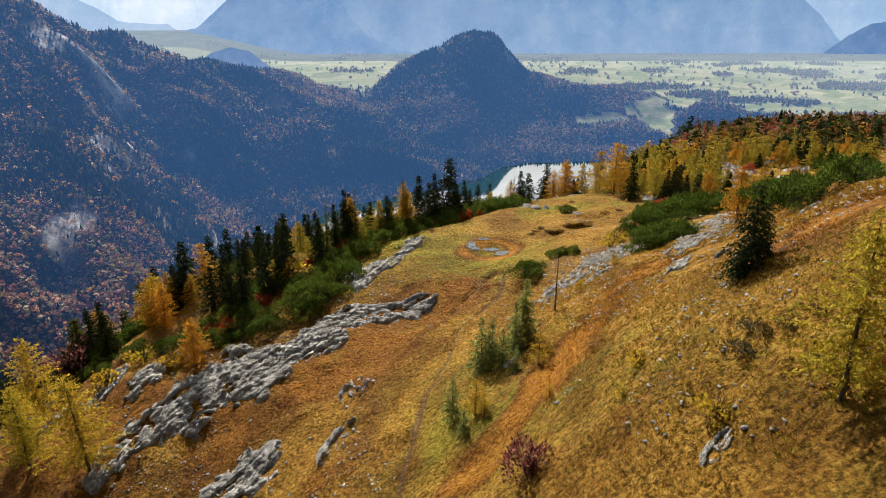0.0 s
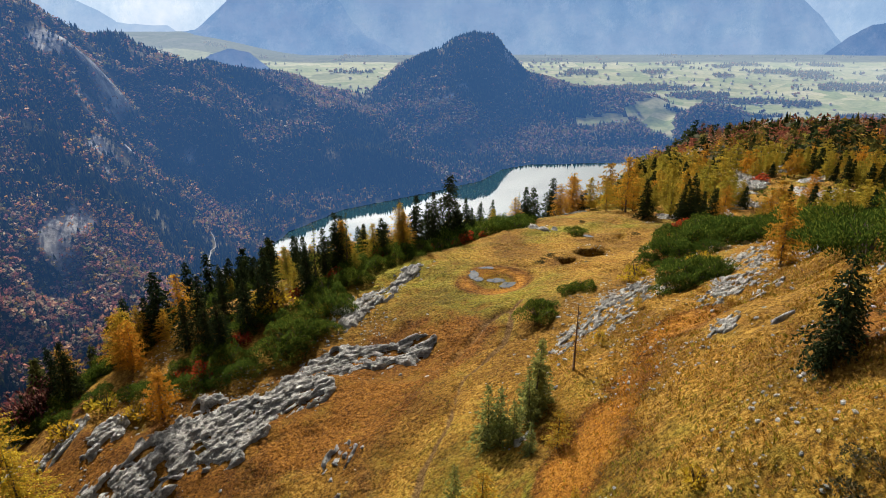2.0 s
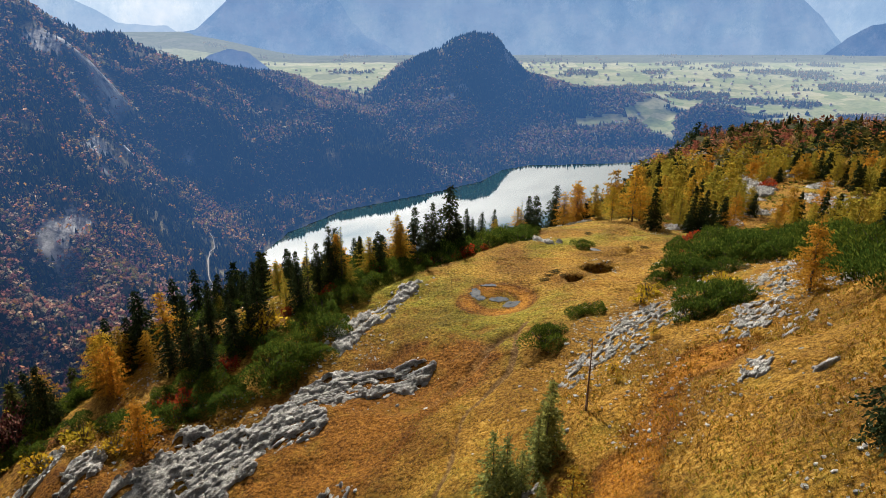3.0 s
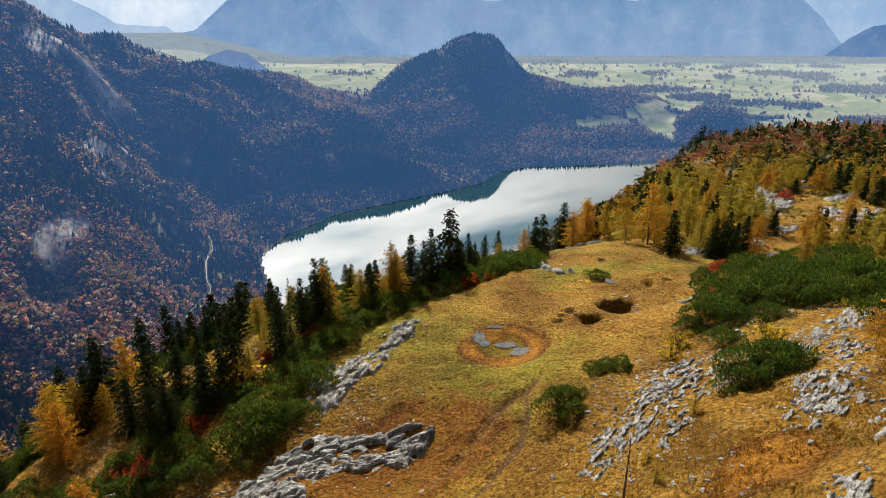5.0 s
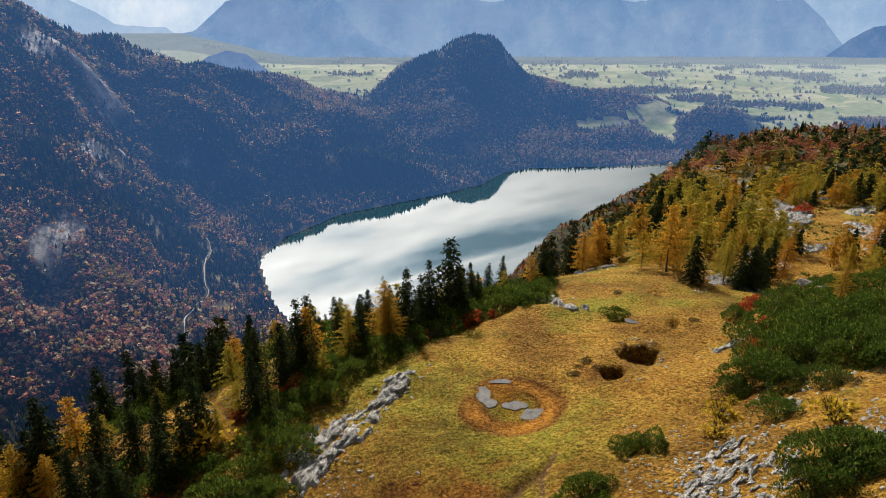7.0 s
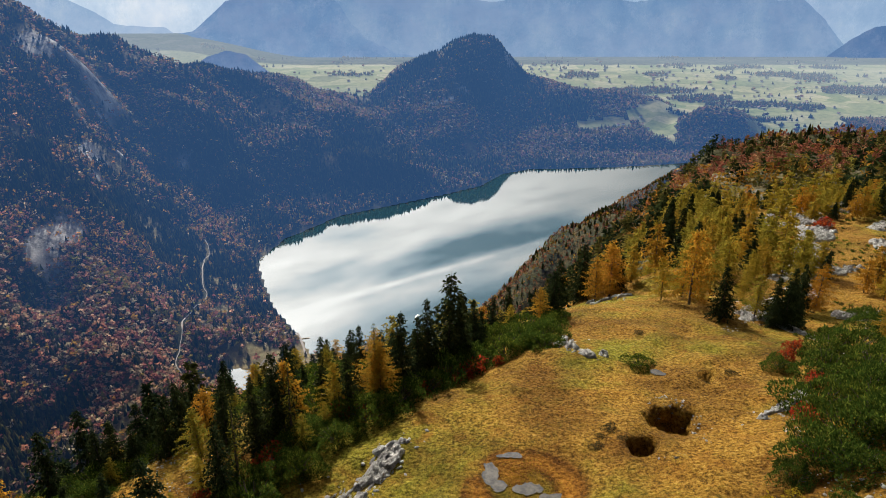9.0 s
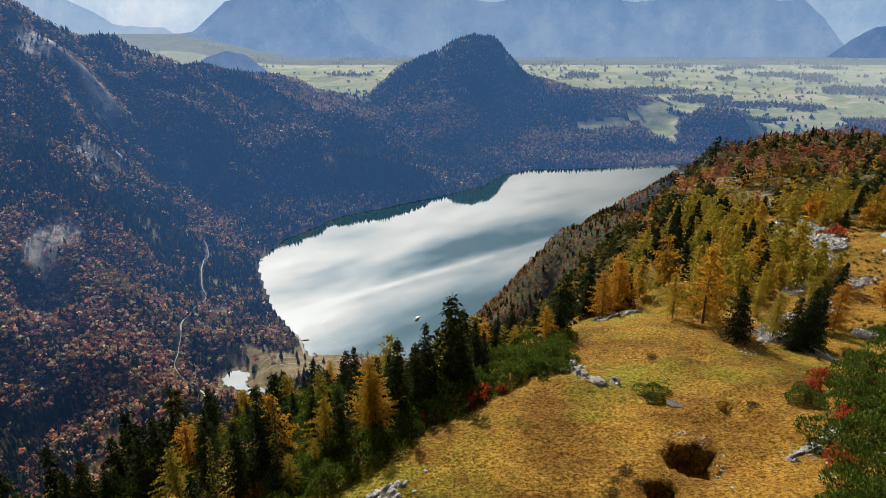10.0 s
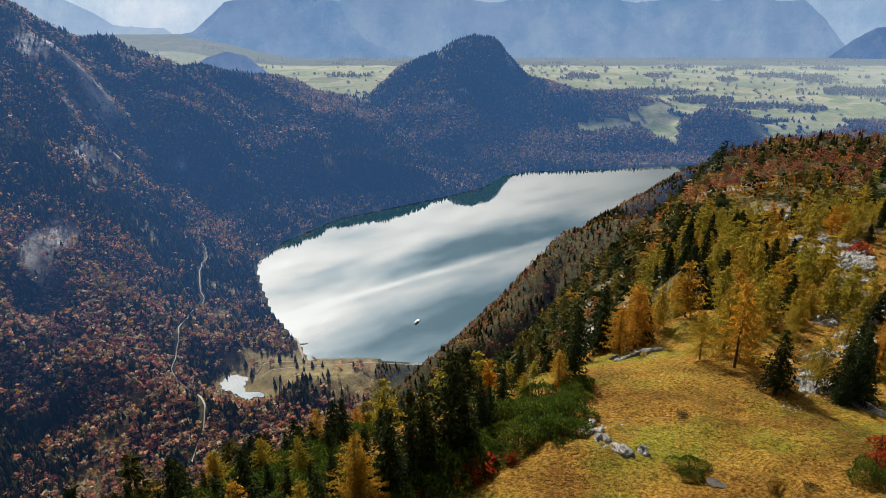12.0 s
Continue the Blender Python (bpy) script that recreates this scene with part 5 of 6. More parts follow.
def outcrop(x, y, length, width, angle, count, size, label="grey weathered limestone outcrop in autumn grass", slim=1.0, turf=0.2):
    """Stones bedded along one line of strike over an oval of ground."""
    z = on_ground(x, y)
    ob = thing("rock_outcrop", label, "rock", "limestone outcrops", pose(x, y, z))
    c, s = math.cos(radians(angle)), math.sin(radians(angle))
    for _ in range(int(3.2 * length * width * turf) if size < 1.2 else 0):
        u, w = rock_rng.normal() * length * 0.40, rock_rng.normal() * width * 0.55
        rubble.append((x + u * c - w * s, y + u * s + w * c, 0.07 + 0.26 * rock_rng.random() ** 2.2))
    part("bedrock", bedrock(x, y, z, length, width, angle, size, turf), ob).matrix_basis = pose(0, 0, 0, 0, 0, angle)
    for k in range(int(count * 0.8)):
        r, a = math.sqrt(rock_rng.uniform(0, 1)), rock_rng.uniform(0, 2 * math.pi)
        u, w = r * math.cos(a) * length / 2, r * math.sin(a) * width / 2
        px, py = x + u * c - w * s, y + u * s + w * c
        d = float(0.95 * size * rock_rng.uniform(0.4, 1.3) * (1.15 - 0.5 * r))
        st = new("stone", big_stones[rock_rng.integers(7)] if d > 1.35 else mid_stones[rock_rng.integers(7)] if d > 0.4 else small_stones[rock_rng.integers(5)])
        st.parent = ob
        st.matrix_basis = pose(px - x, py - y, on_ground(px, py, 0.1 * d) - z, float(rock_rng.normal() * 14), float(rock_rng.normal() * 12 - 6), angle + float(rock_rng.normal() * 22)) @ Matrix.Diagonal((d * float(rock_rng.uniform(0.8, 1.25)), slim * d * float(rock_rng.uniform(0.7, 1.0)), d * float(rock_rng.uniform(0.55, 0.95)), 1))
    return ob


for row in ((-40.0, 74.0, 13, 8, 52, 84, 1.2), (-33.0, 78.0, 14, 9, 46, 104, 1.25), (-26.0, 82.0, 13, 10, 40, 100, 1.25), (-19.5, 86.0, 10, 7, 35, 60, 1.15), (-30.5, 86.5, 10, 3.4, 35, 26, 0.9), (-16.0, 94.0, 9, 4.5, 30, 34, 0.85), (-9.0, 94.0, 14, 6.5, 10, 92, 0.95),
            (-12.5, 109.0, 15, 6, 62, 92, 0.95), (-6.5, 117.0, 11, 3.6, 58, 42, 0.85), (-11.2, 72.0, 5.0, 2.6, 62, 16, 0.85), (-12.3, 63.3, 7.5, 2.4, 68, 22, 0.75), (-23.0, 63.5, 10, 7.5, 45, 56, 0.95),
            (-49.5, 86.5, 8, 4, 65, 22, 0.85), (-43.0, 84.5, 8, 4.4, 58, 24, 0.85), (-36.5, 90.0, 5, 2, 40, 10, 0.8), (-58, 83, 6, 3.5, 60, 12, 0.8)):
    outcrop(*row, slim=0.85)
for row in ((17.5, 85.5, 16, 5.0, 52, 110, 0.55), (24.5, 93.5, 11, 5.8, 45, 84, 0.58), (36.5, 92.5, 8, 3.6, 50, 34, 0.5), (43.0, 84.0, 9, 5, 50, 36, 0.5), (30.0, 77.5, 9, 5, 45, 30, 0.45), (45.5, 98.5, 8, 4, 55, 26, 0.5), (20.6, 82.2, 6, 2.0, 55, 20, 0.45), (32.8, 81.8, 8, 5, 50, 38, 0.55), (40.5, 95.0, 9, 4, 60, 34, 0.58), (38.0, 88.0, 7, 3.4, 50, 24, 0.5), (27.5, 90.0, 8, 3, 45, 18, 0.42), (34.8, 102.4, 3.2, 2.0, 30, 8, 0.7)):
    outcrop(*row, label="pale broken limestone ribs on the grassy slope", turf=0.5)
for row in ((18.0, 147.5, 7.0, 2.4, 70, 30, 0.68), (19.6, 142.3, 5.0, 1.8, 120, 20, 0.66), (22.4, 141.0, 2.2, 1.5, 80, 7, 0.85), (33.2, 179.0, 8, 4, 20, 18, 0.8), (37.6, 123.0, 6.0, 2.0, 30, 14, 0.75), (41.0, 126.0, 3.0, 1.8, 50, 7, 0.8), (53.5, 164.0, 15, 5, 60, 34, 1.0), (55.0, 155.0, 10, 3, 110, 16, 0.8), (76, 190, 12, 7, 60, 22, 1.2), (78, 172, 12, 6, 30, 18, 1.1), (66, 182, 9, 5, 40, 14, 1.1)):
    outcrop(*row, label="pale limestone boulders beside the meadow", turf=0.22)
for row in ((92, 218, 14, 7, 40, 26, 1.2), (111, 250, 18, 8, 50, 30, 1.4), (106, 264, 16, 7, 40, 22, 1.4), (123, 234, 18, 8, 60, 30, 1.4), (114, 211, 16, 8, 40, 28, 1.2), (124, 277, 18, 8, 50, 24, 1.6), (147, 290, 20, 9, 45, 24, 1.7), (78, 203, 12, 5, 50, 20, 1.0), (97, 210, 10, 5, 30, 16, 1.0), (116, 262, 26, 12, 60, 30, 2.0), (152, 325, 30, 14, 40, 28, 2.6), (103, 275, 20, 10, 50, 20, 2.0), (88, 208, 16, 8, 50, 20, 1.6), (128, 230, 24, 10, 40, 22, 2.0), (132, 305, 30, 12, 45, 34, 2.0), (142, 294, 24, 12, 60, 28, 2.2), (136, 335, 26, 10, 45, 24, 2.2), (112, 300, 22, 9, 50, 22, 1.8), (160, 345, 26, 12, 40, 22, 2.4), (165, 300, 28, 12, 50, 26, 2.2), (98, 232, 14, 8, 30, 14, 1.8), (92, 222, 16, 7, 70, 16, 1.7), (108, 246, 16, 8, 30, 16, 1.8), (126, 284, 24, 10, 55, 22, 2.2), (140, 262, 20, 9, 40, 16, 2.0)):
    outcrop(*row, label="bright limestone crags among larches")
for row in ((26.0, 59.5, 1.6, 1.2, 20, 2, 1.05), (31.0, 71.5, 6, 2.4, 40, 14, 0.6), (18.8, 85.0, 6, 2, 60, 12, 0.5), (24.2, 64.5, 4, 2.2, 40, 8, 0.55), (9.9, 47.4, 2.4, 1.0, 10, 7, 0.3), (6.9, 62.2, 3.5, 1.6, 60, 10, 0.45), (9.8, 69.2, 2.6, 1.2, 70, 7, 0.45), (33.0, 60.0, 6, 1.2, 20, 9, 0.4), (36.5, 62.5, 5, 1.2, 10, 8, 0.45), (15.0, 31.0, 2.2, 1.4, 40, 6, 0.35)):
    outcrop(*row, label="small pale stones showing through dry grass", turf=0.6)


# ---- scattered stones and grass ----
def scatter(count, x0, x1, y0, y1, rng):
    return rng.uniform(x0, x1, count), rng.uniform(y0, y1, count)


def clones(name, templates, x, y, z, size, spin, mat, tint=None, label="", category="", stretch=None, tilt=0.0, rng=None):
    """Many small low shapes joined into one mesh."""
    V, Fc, T, o = [], [], [], 0
    which = rng.integers(len(templates), size=len(x))
    for k, (tv, tf) in enumerate(templates):
        i = np.where(which == k)[0]
        if not len(i):
            continue
        c, s = np.cos(spin[i])[:, None], np.sin(spin[i])[:, None]
        sz = np.asarray(size)[i]
        sz = sz[:, None] if sz.ndim == 1 else sz
        sx, sz3 = (sz[:, :1], sz[:, -1:])
        px = (tv[None, :, 0] * c - tv[None, :, 1] * s) * sx
        py = (tv[None, :, 0] * s + tv[None, :, 1] * c) * sx
        pz = tv[None, :, 2] * sz3
        p = np.stack([px + x[i][:, None], py + y[i][:, None], pz + z[i][:, None]], -1)
        V.append(p.reshape(-1, 3))
        Fc.append((tf[None] + (np.arange(len(i)) * len(tv))[:, None, None]).reshape(-1, tf.shape[1]) + o)
        o += len(i) * len(tv)
        if tint is not None:
            T.append(np.repeat(tint[i], len(tv), axis=0))
    ob = new(name, mesh_of(name, np.concatenate(V), np.concatenate(Fc), mat, np.concatenate(T) if tint is not None else None))
    return tagged(ob, label, category, kind="stuff")


def tri_template(seed, level=1):
    bm = bmesh.new()
    bmesh.ops.create_icosphere(bm, subdivisions=level, radius=1.0)
    rng = np.random.default_rng(seed)
    v = np.array([p.co[:] for p in bm.verts]) * (1 + 0.28 * rng.normal(size=(len(bm.verts), 1)).clip(-1, 1))
    f = np.array([[p.index for p in q.verts] for q in bm.faces])
    bm.free()
    return v, f


srng = np.random.default_rng(5)
x, y = scatter(30000, -45, 62, 30, 175, srng)
keep = (0.6 * fbm(x, y, 9, 4, 111) + 0.55 * step(6, 24, x) * step(135, 90, y) + 0.25 * step(-12, -30, x)) > 0.42
keep &= ~((np.hypot(x - 8, y - 113) < 12)) & ~((x > -8) & (x < 15 + 0.25 * (y - 90)) & (y > 60))
x, y = x[keep], y[keep]
stone_size = np.append(0.04 + 0.19 * srng.random(len(x)) ** 3.0, [r[2] for r in rubble])
x, y = np.append(x, [r[0] for r in rubble]), np.append(y, [r[1] for r in rubble])
stone_shapes = [(v * np.array([1.3, 0.85, 0.5]), f) for v, f in (tri_template(k, 1) for k in range(8))]
clones("loose_stones", stone_shapes, x, y, land(x, y), stone_size, srng.uniform(0, 6.28, len(x)), rock_mat, None, "loose pale limestone pieces strewn over dry grass", "stones", rng=srng)


def tuft_template(seed, blades=5):
    rng = np.random.default_rng(seed)
    v, f = [], []
    for k in range(blades):
        a, lean = rng.uniform(0, 6.28), rng.uniform(0.25, 0.9)
        d, s = np.array([math.cos(a), math.sin(a), 0]), np.array([-math.sin(a), math.cos(a), 0])
        r = d * rng.uniform(0, 0.35)
        v += [r - s * 0.13, r + s * 0.13, r + d * lean + np.array([0, 0, rng.uniform(0.35, 0.75)])]
        f.append([3 * k, 3 * k + 1, 3 * k + 2])
    return np.array(v), np.array(f)


x, y = scatter(56000, -60, 64, 28, 192, srng)
x2, y2 = scatter(46000, -6, 44, 28, 86, srng)
x3, y3 = scatter(30000, -46, 4, 40, 104, srng)
x4, y4 = scatter(9000, -8, 62, 100, 186, srng)
x5, y5 = srng.normal(size=2600) * 2.2 + 7.8, srng.normal(size=2600) * 2.2 + 113.6
x4, y4 = np.append(x4, x5), np.append(y4, y5)
x, y = np.concatenate([x, x2, x3]), np.concatenate([y, y2, y3])
near_first = np.append(srng.random(len(x)) < np.clip(1.25 - (y - 30) / 190, 0.12, 1), np.ones(len(x4), bool))
x, y = np.append(x, x4), np.append(y, y4)
edge = np.interp(y, BREAK_Y, BREAK_X)
keep = near_first & (x > edge - 6) & (x < 0.62 * y + 6) & (np.min([np.hypot((x - a) / rx, (y - b) / ry) for a, b, rx, ry in WATER], 0) > 1.05) & (to_line(x, y, TRACK) > 0.45) & (fbm(x, y, 5, 3, 121) > -0.55)
x, y = x[keep], y[keep]
rank = 0.65 + 0.6 * step(4, 16, x) * step(100, 70, y)
cv = cover_at(x, y)
col = np.array(STRAW)[None] * np.ones((len(x), 1))
col = col + (np.array(GREEN) - col) * step(0.22, 0.65, cv[:, 1:2] + 0.25 * srng.normal(size=(len(x), 1)))
col = col + (np.array(RUST) - col) * step(0.18, 0.55, cv[:, 0:1] + 0.25 * srng.normal(size=(len(x), 1)))
fern = step(3.0, 0.6, to_line(x, y, FERN_BAND) + 1.8 * fbm(x, y, 7, 3, 221))[:, None]
col = col + (np.array((0.50, 0.22, 0.022)) - col) * fern
sedge = (np.hypot(x - 7.8, y - 113.2) < 4.4)[:, None]
col = np.where(sedge, np.array((0.52, 0.33, 0.03)), col)
odd = srng.random((len(x), 1))
col = np.where(odd < 0.10, np.array(RUST)[None], np.where(odd > 0.90, np.array(GREEN)[None], col))
col = col * srng.uniform(0.55, 1.65, (len(x), 1))
clones("grass_tussocks", [tuft_template(k) for k in range(8)], x, y, land(x, y) - 0.03, rank * (0.13 + 0.19 * srng.random(len(x)) ** 1.6), srng.uniform(0, 6.28, len(x)), grass_mat, col, "dry golden and rust-coloured mountain grass tussocks", "grass", rng=srng)

x, y = srng.uniform(20, 250, 8600), srng.uniform(150, 390, 8600)
keep = (x > np.interp(y, BREAK_Y, BREAK_X) - 10) & (x < 0.66 * y) & ~((x < 52 + 0.6 * np.clip(y - 175, 0, 30)) & (y < 205)) & (vnoise(x, y, 11, 211) > -0.35)
x, y = x[keep], y[keep]
dull = np.array([PINE_C, PINE_D, (0.16, 0.11, 0.03), (0.12, 0.10, 0.03)])[srng.integers(4, size=len(x))] * srng.uniform(0.7, 1.3, (len(x), 1))
clones("undergrowth", [tuft_template(40 + k, 26) for k in range(6)], x, y, land(x, y) - 0.1, srng.uniform(0.45, 1.0, len(x)), srng.uniform(0, 6.28, len(x)), grass_mat, dull, "dark dwarf pine and heather between spur trees", "undergrowth", rng=srng)

# ---- pools ----
for name, label, cx, cy, level, lobes in (("pool", "shallow grey bog pool in rusty sedge", 5.3, 113.7, -1.86, WATER[:2]), ("pool", "shallow grey bog pool in rusty sedge", 8.4, 112.4, -1.86, WATER[2:3]),
                                          ("pool", "shallow grey bog pool in rusty sedge", 10.5, 110.6, -1.86, WATER[3:5]), ("pool", "shallow grey bog pool in rusty sedge", 7.2, 117.4, -1.86, WATER[5:]),
                                          ("pool", "tiny dark pool in meadow grass", 27.7, 135.0, -3.06, ((27.7, 135.0, 0.8, 0.7), (28.3, 134.7, 0.6, 0.5)))):
    gx2, gy2 = np.meshgrid(np.arange(-4, 4.1, 0.08), np.arange(-4, 4.1, 0.08))
    d = np.min([np.hypot((gx2 + cx - a) / rx, (gy2 + cy - b) / ry) for a, b, rx, ry in lobes], 0) + 0.32 * fbm(gx2 + cx, gy2 + cy, 0.9, 3, 131)
    w = gx2.shape[1]
    jj, ii = np.where((d[:-1, :-1] < 1))
    base_i = jj * w + ii
    faces = np.stack([base_i, base_i + 1, base_i + w + 1, base_i + w], 1)
    used, inv = np.unique(faces, return_inverse=True)
    pts = np.stack([gx2.ravel()[used], gy2.ravel()[used], 0 * used + 0.0], 1)
    ob = new(name, mesh_of(name, pts, inv.reshape(faces.shape), pool_mat))
    ob.matrix_world = pose(cx, cy, level + 0.05)
    tagged(ob, label, "pool", "bog pools")


# ---- far woods ----
def cone_template(seed, rings, sides):
    """A spruce of stacked ragged skirts, 1 high."""
    rng = np.random.default_rng(seed)
    v, f = [], []
    for k in range(rings):
        z0, z1 = 0.06 + 0.80 * k / rings, min(1.0, 0.06 + 0.80 * k / rings + 1.5 / rings + 0.1)
        r = 0.20 * (1 - 0.82 * k / max(rings - 0.2, 1)) if rings > 1 else 0.2
        o = len(v)
        a0 = rng.uniform(0, 6.28)
        for i in range(sides):
            a = a0 + i * 6.28318 / sides
            rr = r * rng.uniform(0.7, 1.25)
            v.append((rr * math.cos(a), rr * math.sin(a), z0 + rng.uniform(-0.05, 0.05)))
        v.append((rng.normal() * 0.008, rng.normal() * 0.008, 1.0 if k == rings - 1 else z1))
        f += [[o + i, o + (i + 1) % sides, o + sides] for i in range(sides)]
    return np.array(v), np.array(f)


def crown_template(seed, level=1):
    """A rounded broadleaf crown, 1 high."""
    v, f = tri_template(seed, level)
    return v * np.array([0.36, 0.36, 0.42]) + np.array([0, 0, 0.55]), f


def leafy_template(seed, count=14):
    """A broadleaf crown of loose sprays, 1 high."""
    rng = np.random.default_rng(seed)
    d = unit(rng.normal(size=(count, 3)))
    root = d * rng.uniform(0.1, 0.75, (count, 1)) * np.array([0.30, 0.30, 0.36]) + np.array([0, 0, 0.56])
    return sprays(root, d + np.array([0, 0, 0.35]), rng.uniform(0.20, 0.38, count), rng.uniform(0.18, 0.32, count), rng)


def jitter(x0, x1, y0, y1, gap, rng):
    gx0, gy0 = np.meshgrid(np.arange(x0, x1, gap), np.arange(y0, y1, gap))
    return (gx0 + rng.uniform(0, gap, gx0.shape)).ravel(), (gy0 + rng.uniform(0, gap, gy0.shape)).ravel()


DARK = np.array([(0.026, 0.042, 0.019), (0.048, 0.062, 0.021), (0.080, 0.082, 0.024), (0.15, 0.13, 0.035)])
WARM = np.array([(0.42, 0.19, 0.035), (0.48, 0.26, 0.04), (0.32, 0.21, 0.045), (0.26, 0.22, 0.045)])
REDS = np.array([(0.32, 0.12, 0.075), (0.38, 0.17, 0.09), (0.24, 0.085, 0.06), (0.36, 0.23, 0.12)])
PINKS = np.array([(0.54, 0.24, 0.13), (0.62, 0.37, 0.21), (0.42, 0.16, 0.11), (0.58, 0.43, 0.25)])
fr = np.random.default_rng(17)


def woods(name, label, x, y, h, warm, mats, dark_shapes, warm_shapes, reds, squat=1.0, russet=REDS):
    """Conifers, and among them turning trees, at the given spots; warm: the chance of a turning tree."""
    leafy = fr.random(len(x)) < warm
    z = land(x, y) - 0.4
    spin = fr.uniform(0, 6.28, len(x))
    for pickset, shapes, palette, suffix in ((~leafy, dark_shapes, None, "conifers"), (leafy, warm_shapes, None, "broadleaf_trees")):
        n = int(pickset.sum())
        if not n:
            continue
        if suffix == "conifers":
            c = DARK[fr.integers(4, size=n)]
        else:
            rr = reds[pickset] if np.ndim(reds) else np.full(n, reds)
            c = np.where((fr.random(n) < rr)[:, None], russet[fr.integers(4, size=n)], WARM[fr.integers(4, size=n)])
        c = c * fr.uniform(0.6, 1.3, (n, 1))
        hh = h[pickset] * (fr.uniform(0.75, 1.2, n) if suffix == "conifers" else fr.uniform(0.5, 0.85, n))
        clones(suffix, shapes, x[pickset], y[pickset], z[pickset], np.stack([hh * fr.uniform(0.85, 1.25, n) * squat, hh], 1), spin[pickset], mats, c, label, "forest", rng=fr)


def in_view(x, y):
    return np.abs(x) < np.maximum(0.70 * (y + 20), np.minimum(0.62 * y + 200, 0.62 * y + 0.3 * (60 - land(x, y, False))))


def needle_template(kind, seed, fine, keep=42):
    """A coarse conifer crown, 1 high, for woods some hundred metres off."""
    rng = np.random.default_rng(seed)
    _, (v, q) = conifer(kind, 10.0, rng, fine)
    some = rng.permutation(len(q))[:keep]
    return v.reshape(-1, 4, 3)[some].reshape(-1, 3) / 10.0, np.arange(4 * len(some)).reshape(-1, 4)


# the spur's own flank, past the single trees
x, y = jitter(-220, 1300, 190, 2000, 7.2, fr)
k = (sector(x, y) == 0) & in_view(x, y) & ((y > 375) | (x < np.interp(y, BREAK_Y, BREAK_X) - 22))
x, y = x[k], y[k]
k = (land(x, y) > -688) & (fr.random(len(x)) < 0.9)
x, y = x[k], y[k]
close = y < 620
brow = step(-30, 10, x - np.interp(y, BREAK_Y, BREAK_X))
warmth = np.clip(0.30 + 0.5 * fbm(x, y, 160, 3, 141) + 0.20 * step(500, 800, y) + 0.5 * brow, 0.05, 0.93)
spruce_shapes, larch_shapes = [needle_template("spruce", s, 0.18) for s in range(5)], [needle_template("larch", s, 0.12) for s in range(5)]
woods("woods", "dense mixed autumn forest on the steep spur", x[close], y[close], fr.uniform(7, 13, close.sum()), warmth[close], near_woods_mat, spruce_shapes, larch_shapes, 0.35 + 0.6 * brow[close])
woods("woods", "dense mixed autumn forest on the steep spur", x[~close], y[~close], fr.uniform(7, 12, (~close).sum()), np.clip(warmth[~close] + 0.15, 0, 0.92), near_woods_mat, [cone_template(s, 3, 6) for s in range(6)], [leafy_template(s + 30, 10) for s in range(8)], 0.75)
rest = stands[300:]
woods("woods", "larches and spruces between the crags of the spur", rest[:, 0], rest[:, 1], rest[:, 2], np.full(len(rest), 0.62), near_woods_mat, spruce_shapes, larch_shapes, 0.0)

# the slope below the alp, on the left
x, y = jitter(-330, 260, 60, 620, 7.0, fr)
k = (x < np.interp(y, BREAK_Y, BREAK_X) - 12) & in_view(x, y) & ((sector(x, y) == 1) | (y < 196))
x, y = x[k], y[k]
close = x > np.interp(y, BREAK_Y, BREAK_X) - 75
fine_spruces, fine_larches = [needle_template("spruce", s + 9, 0.62, 750) for s in range(3)], [needle_template("larch", s + 9, 0.50, 800) for s in range(3)]
woods("woods", "mixed forest on the steep slope under the alp", x[close], y[close], fr.uniform(8, 14, close.sum()), np.full(close.sum(), 0.4), near_woods_mat, fine_spruces, fine_larches, 0.0)
woods("woods", "mixed forest on the steep slope under the alp", x[~close], y[~close], fr.uniform(8, 14, (~close).sum()), np.full((~close).sum(), 0.4), near_woods_mat, spruce_shapes, larch_shapes, 0.1)

# the valley side across the stream
x, y = jitter(-1750, 260, 480, 2750, 6.6, fr)
k = (sector(x, y, fr.normal(size=len(x)) * 200) == 1) & in_view(x, y) & ((y > 620) | (x < -330))
x, y = x[k], y[k]
k = (outside(x, y, LAKE) > 5) & (outside(x, y, POND) > 8) & (to_line(x, y, ROAD) > 5.5) & (fr.random(len(x)) > 0.95 * meadow_at(x, y)) & (fr.random(len(x)) > 0.9 * crag_at(x, y))
x, y = x[k], y[k]
low = step(1550, 1150, y) * step(-250, -500, land(x, y, False))
warmth = np.clip(0.42 + 0.75 * fbm(x, y, 240, 3, 151) + 0.45 * fbm(x + y, x - y, 70, 3, 152) + 0.55 * low, 0.03, 0.92)
clear = low > 0.3
for k, sprigs in ((clear, 16), (~clear, 9)):
    woods("woods", "autumn valley forest of spruce, larch and beech", x[k], y[k], fr.uniform(11, 20, k.sum()), warmth[k], far_woods_mat, [cone_template(s + 60, 2, 5) for s in range(6)], [leafy_template(s + 60, sprigs) for s in range(8)], (0.25 + 0.6 * low)[k], 1.1, PINKS)

# the far hills
x, y = jitter(-1700, 2500, 1700, 3800, 9.0, fr)
k = (sector(x, y, fr.normal(size=len(x)) * 200) == 2) & in_view(x, y) & (outside(x, y, LAKE) > 6)
x, y = x[k], y[k]
k = (fr.random(len(x)) > 0.9 * meadow_at(x, y)) & (fr.random(len(x)) > 0.8 * crag_at(x, y))
x, y = x[k], y[k]
warmth = np.clip(0.48 + 0.7 * fbm(x, y, 300, 4, 161) + 0.35 * step(300, 700, x), 0.03, 0.9)
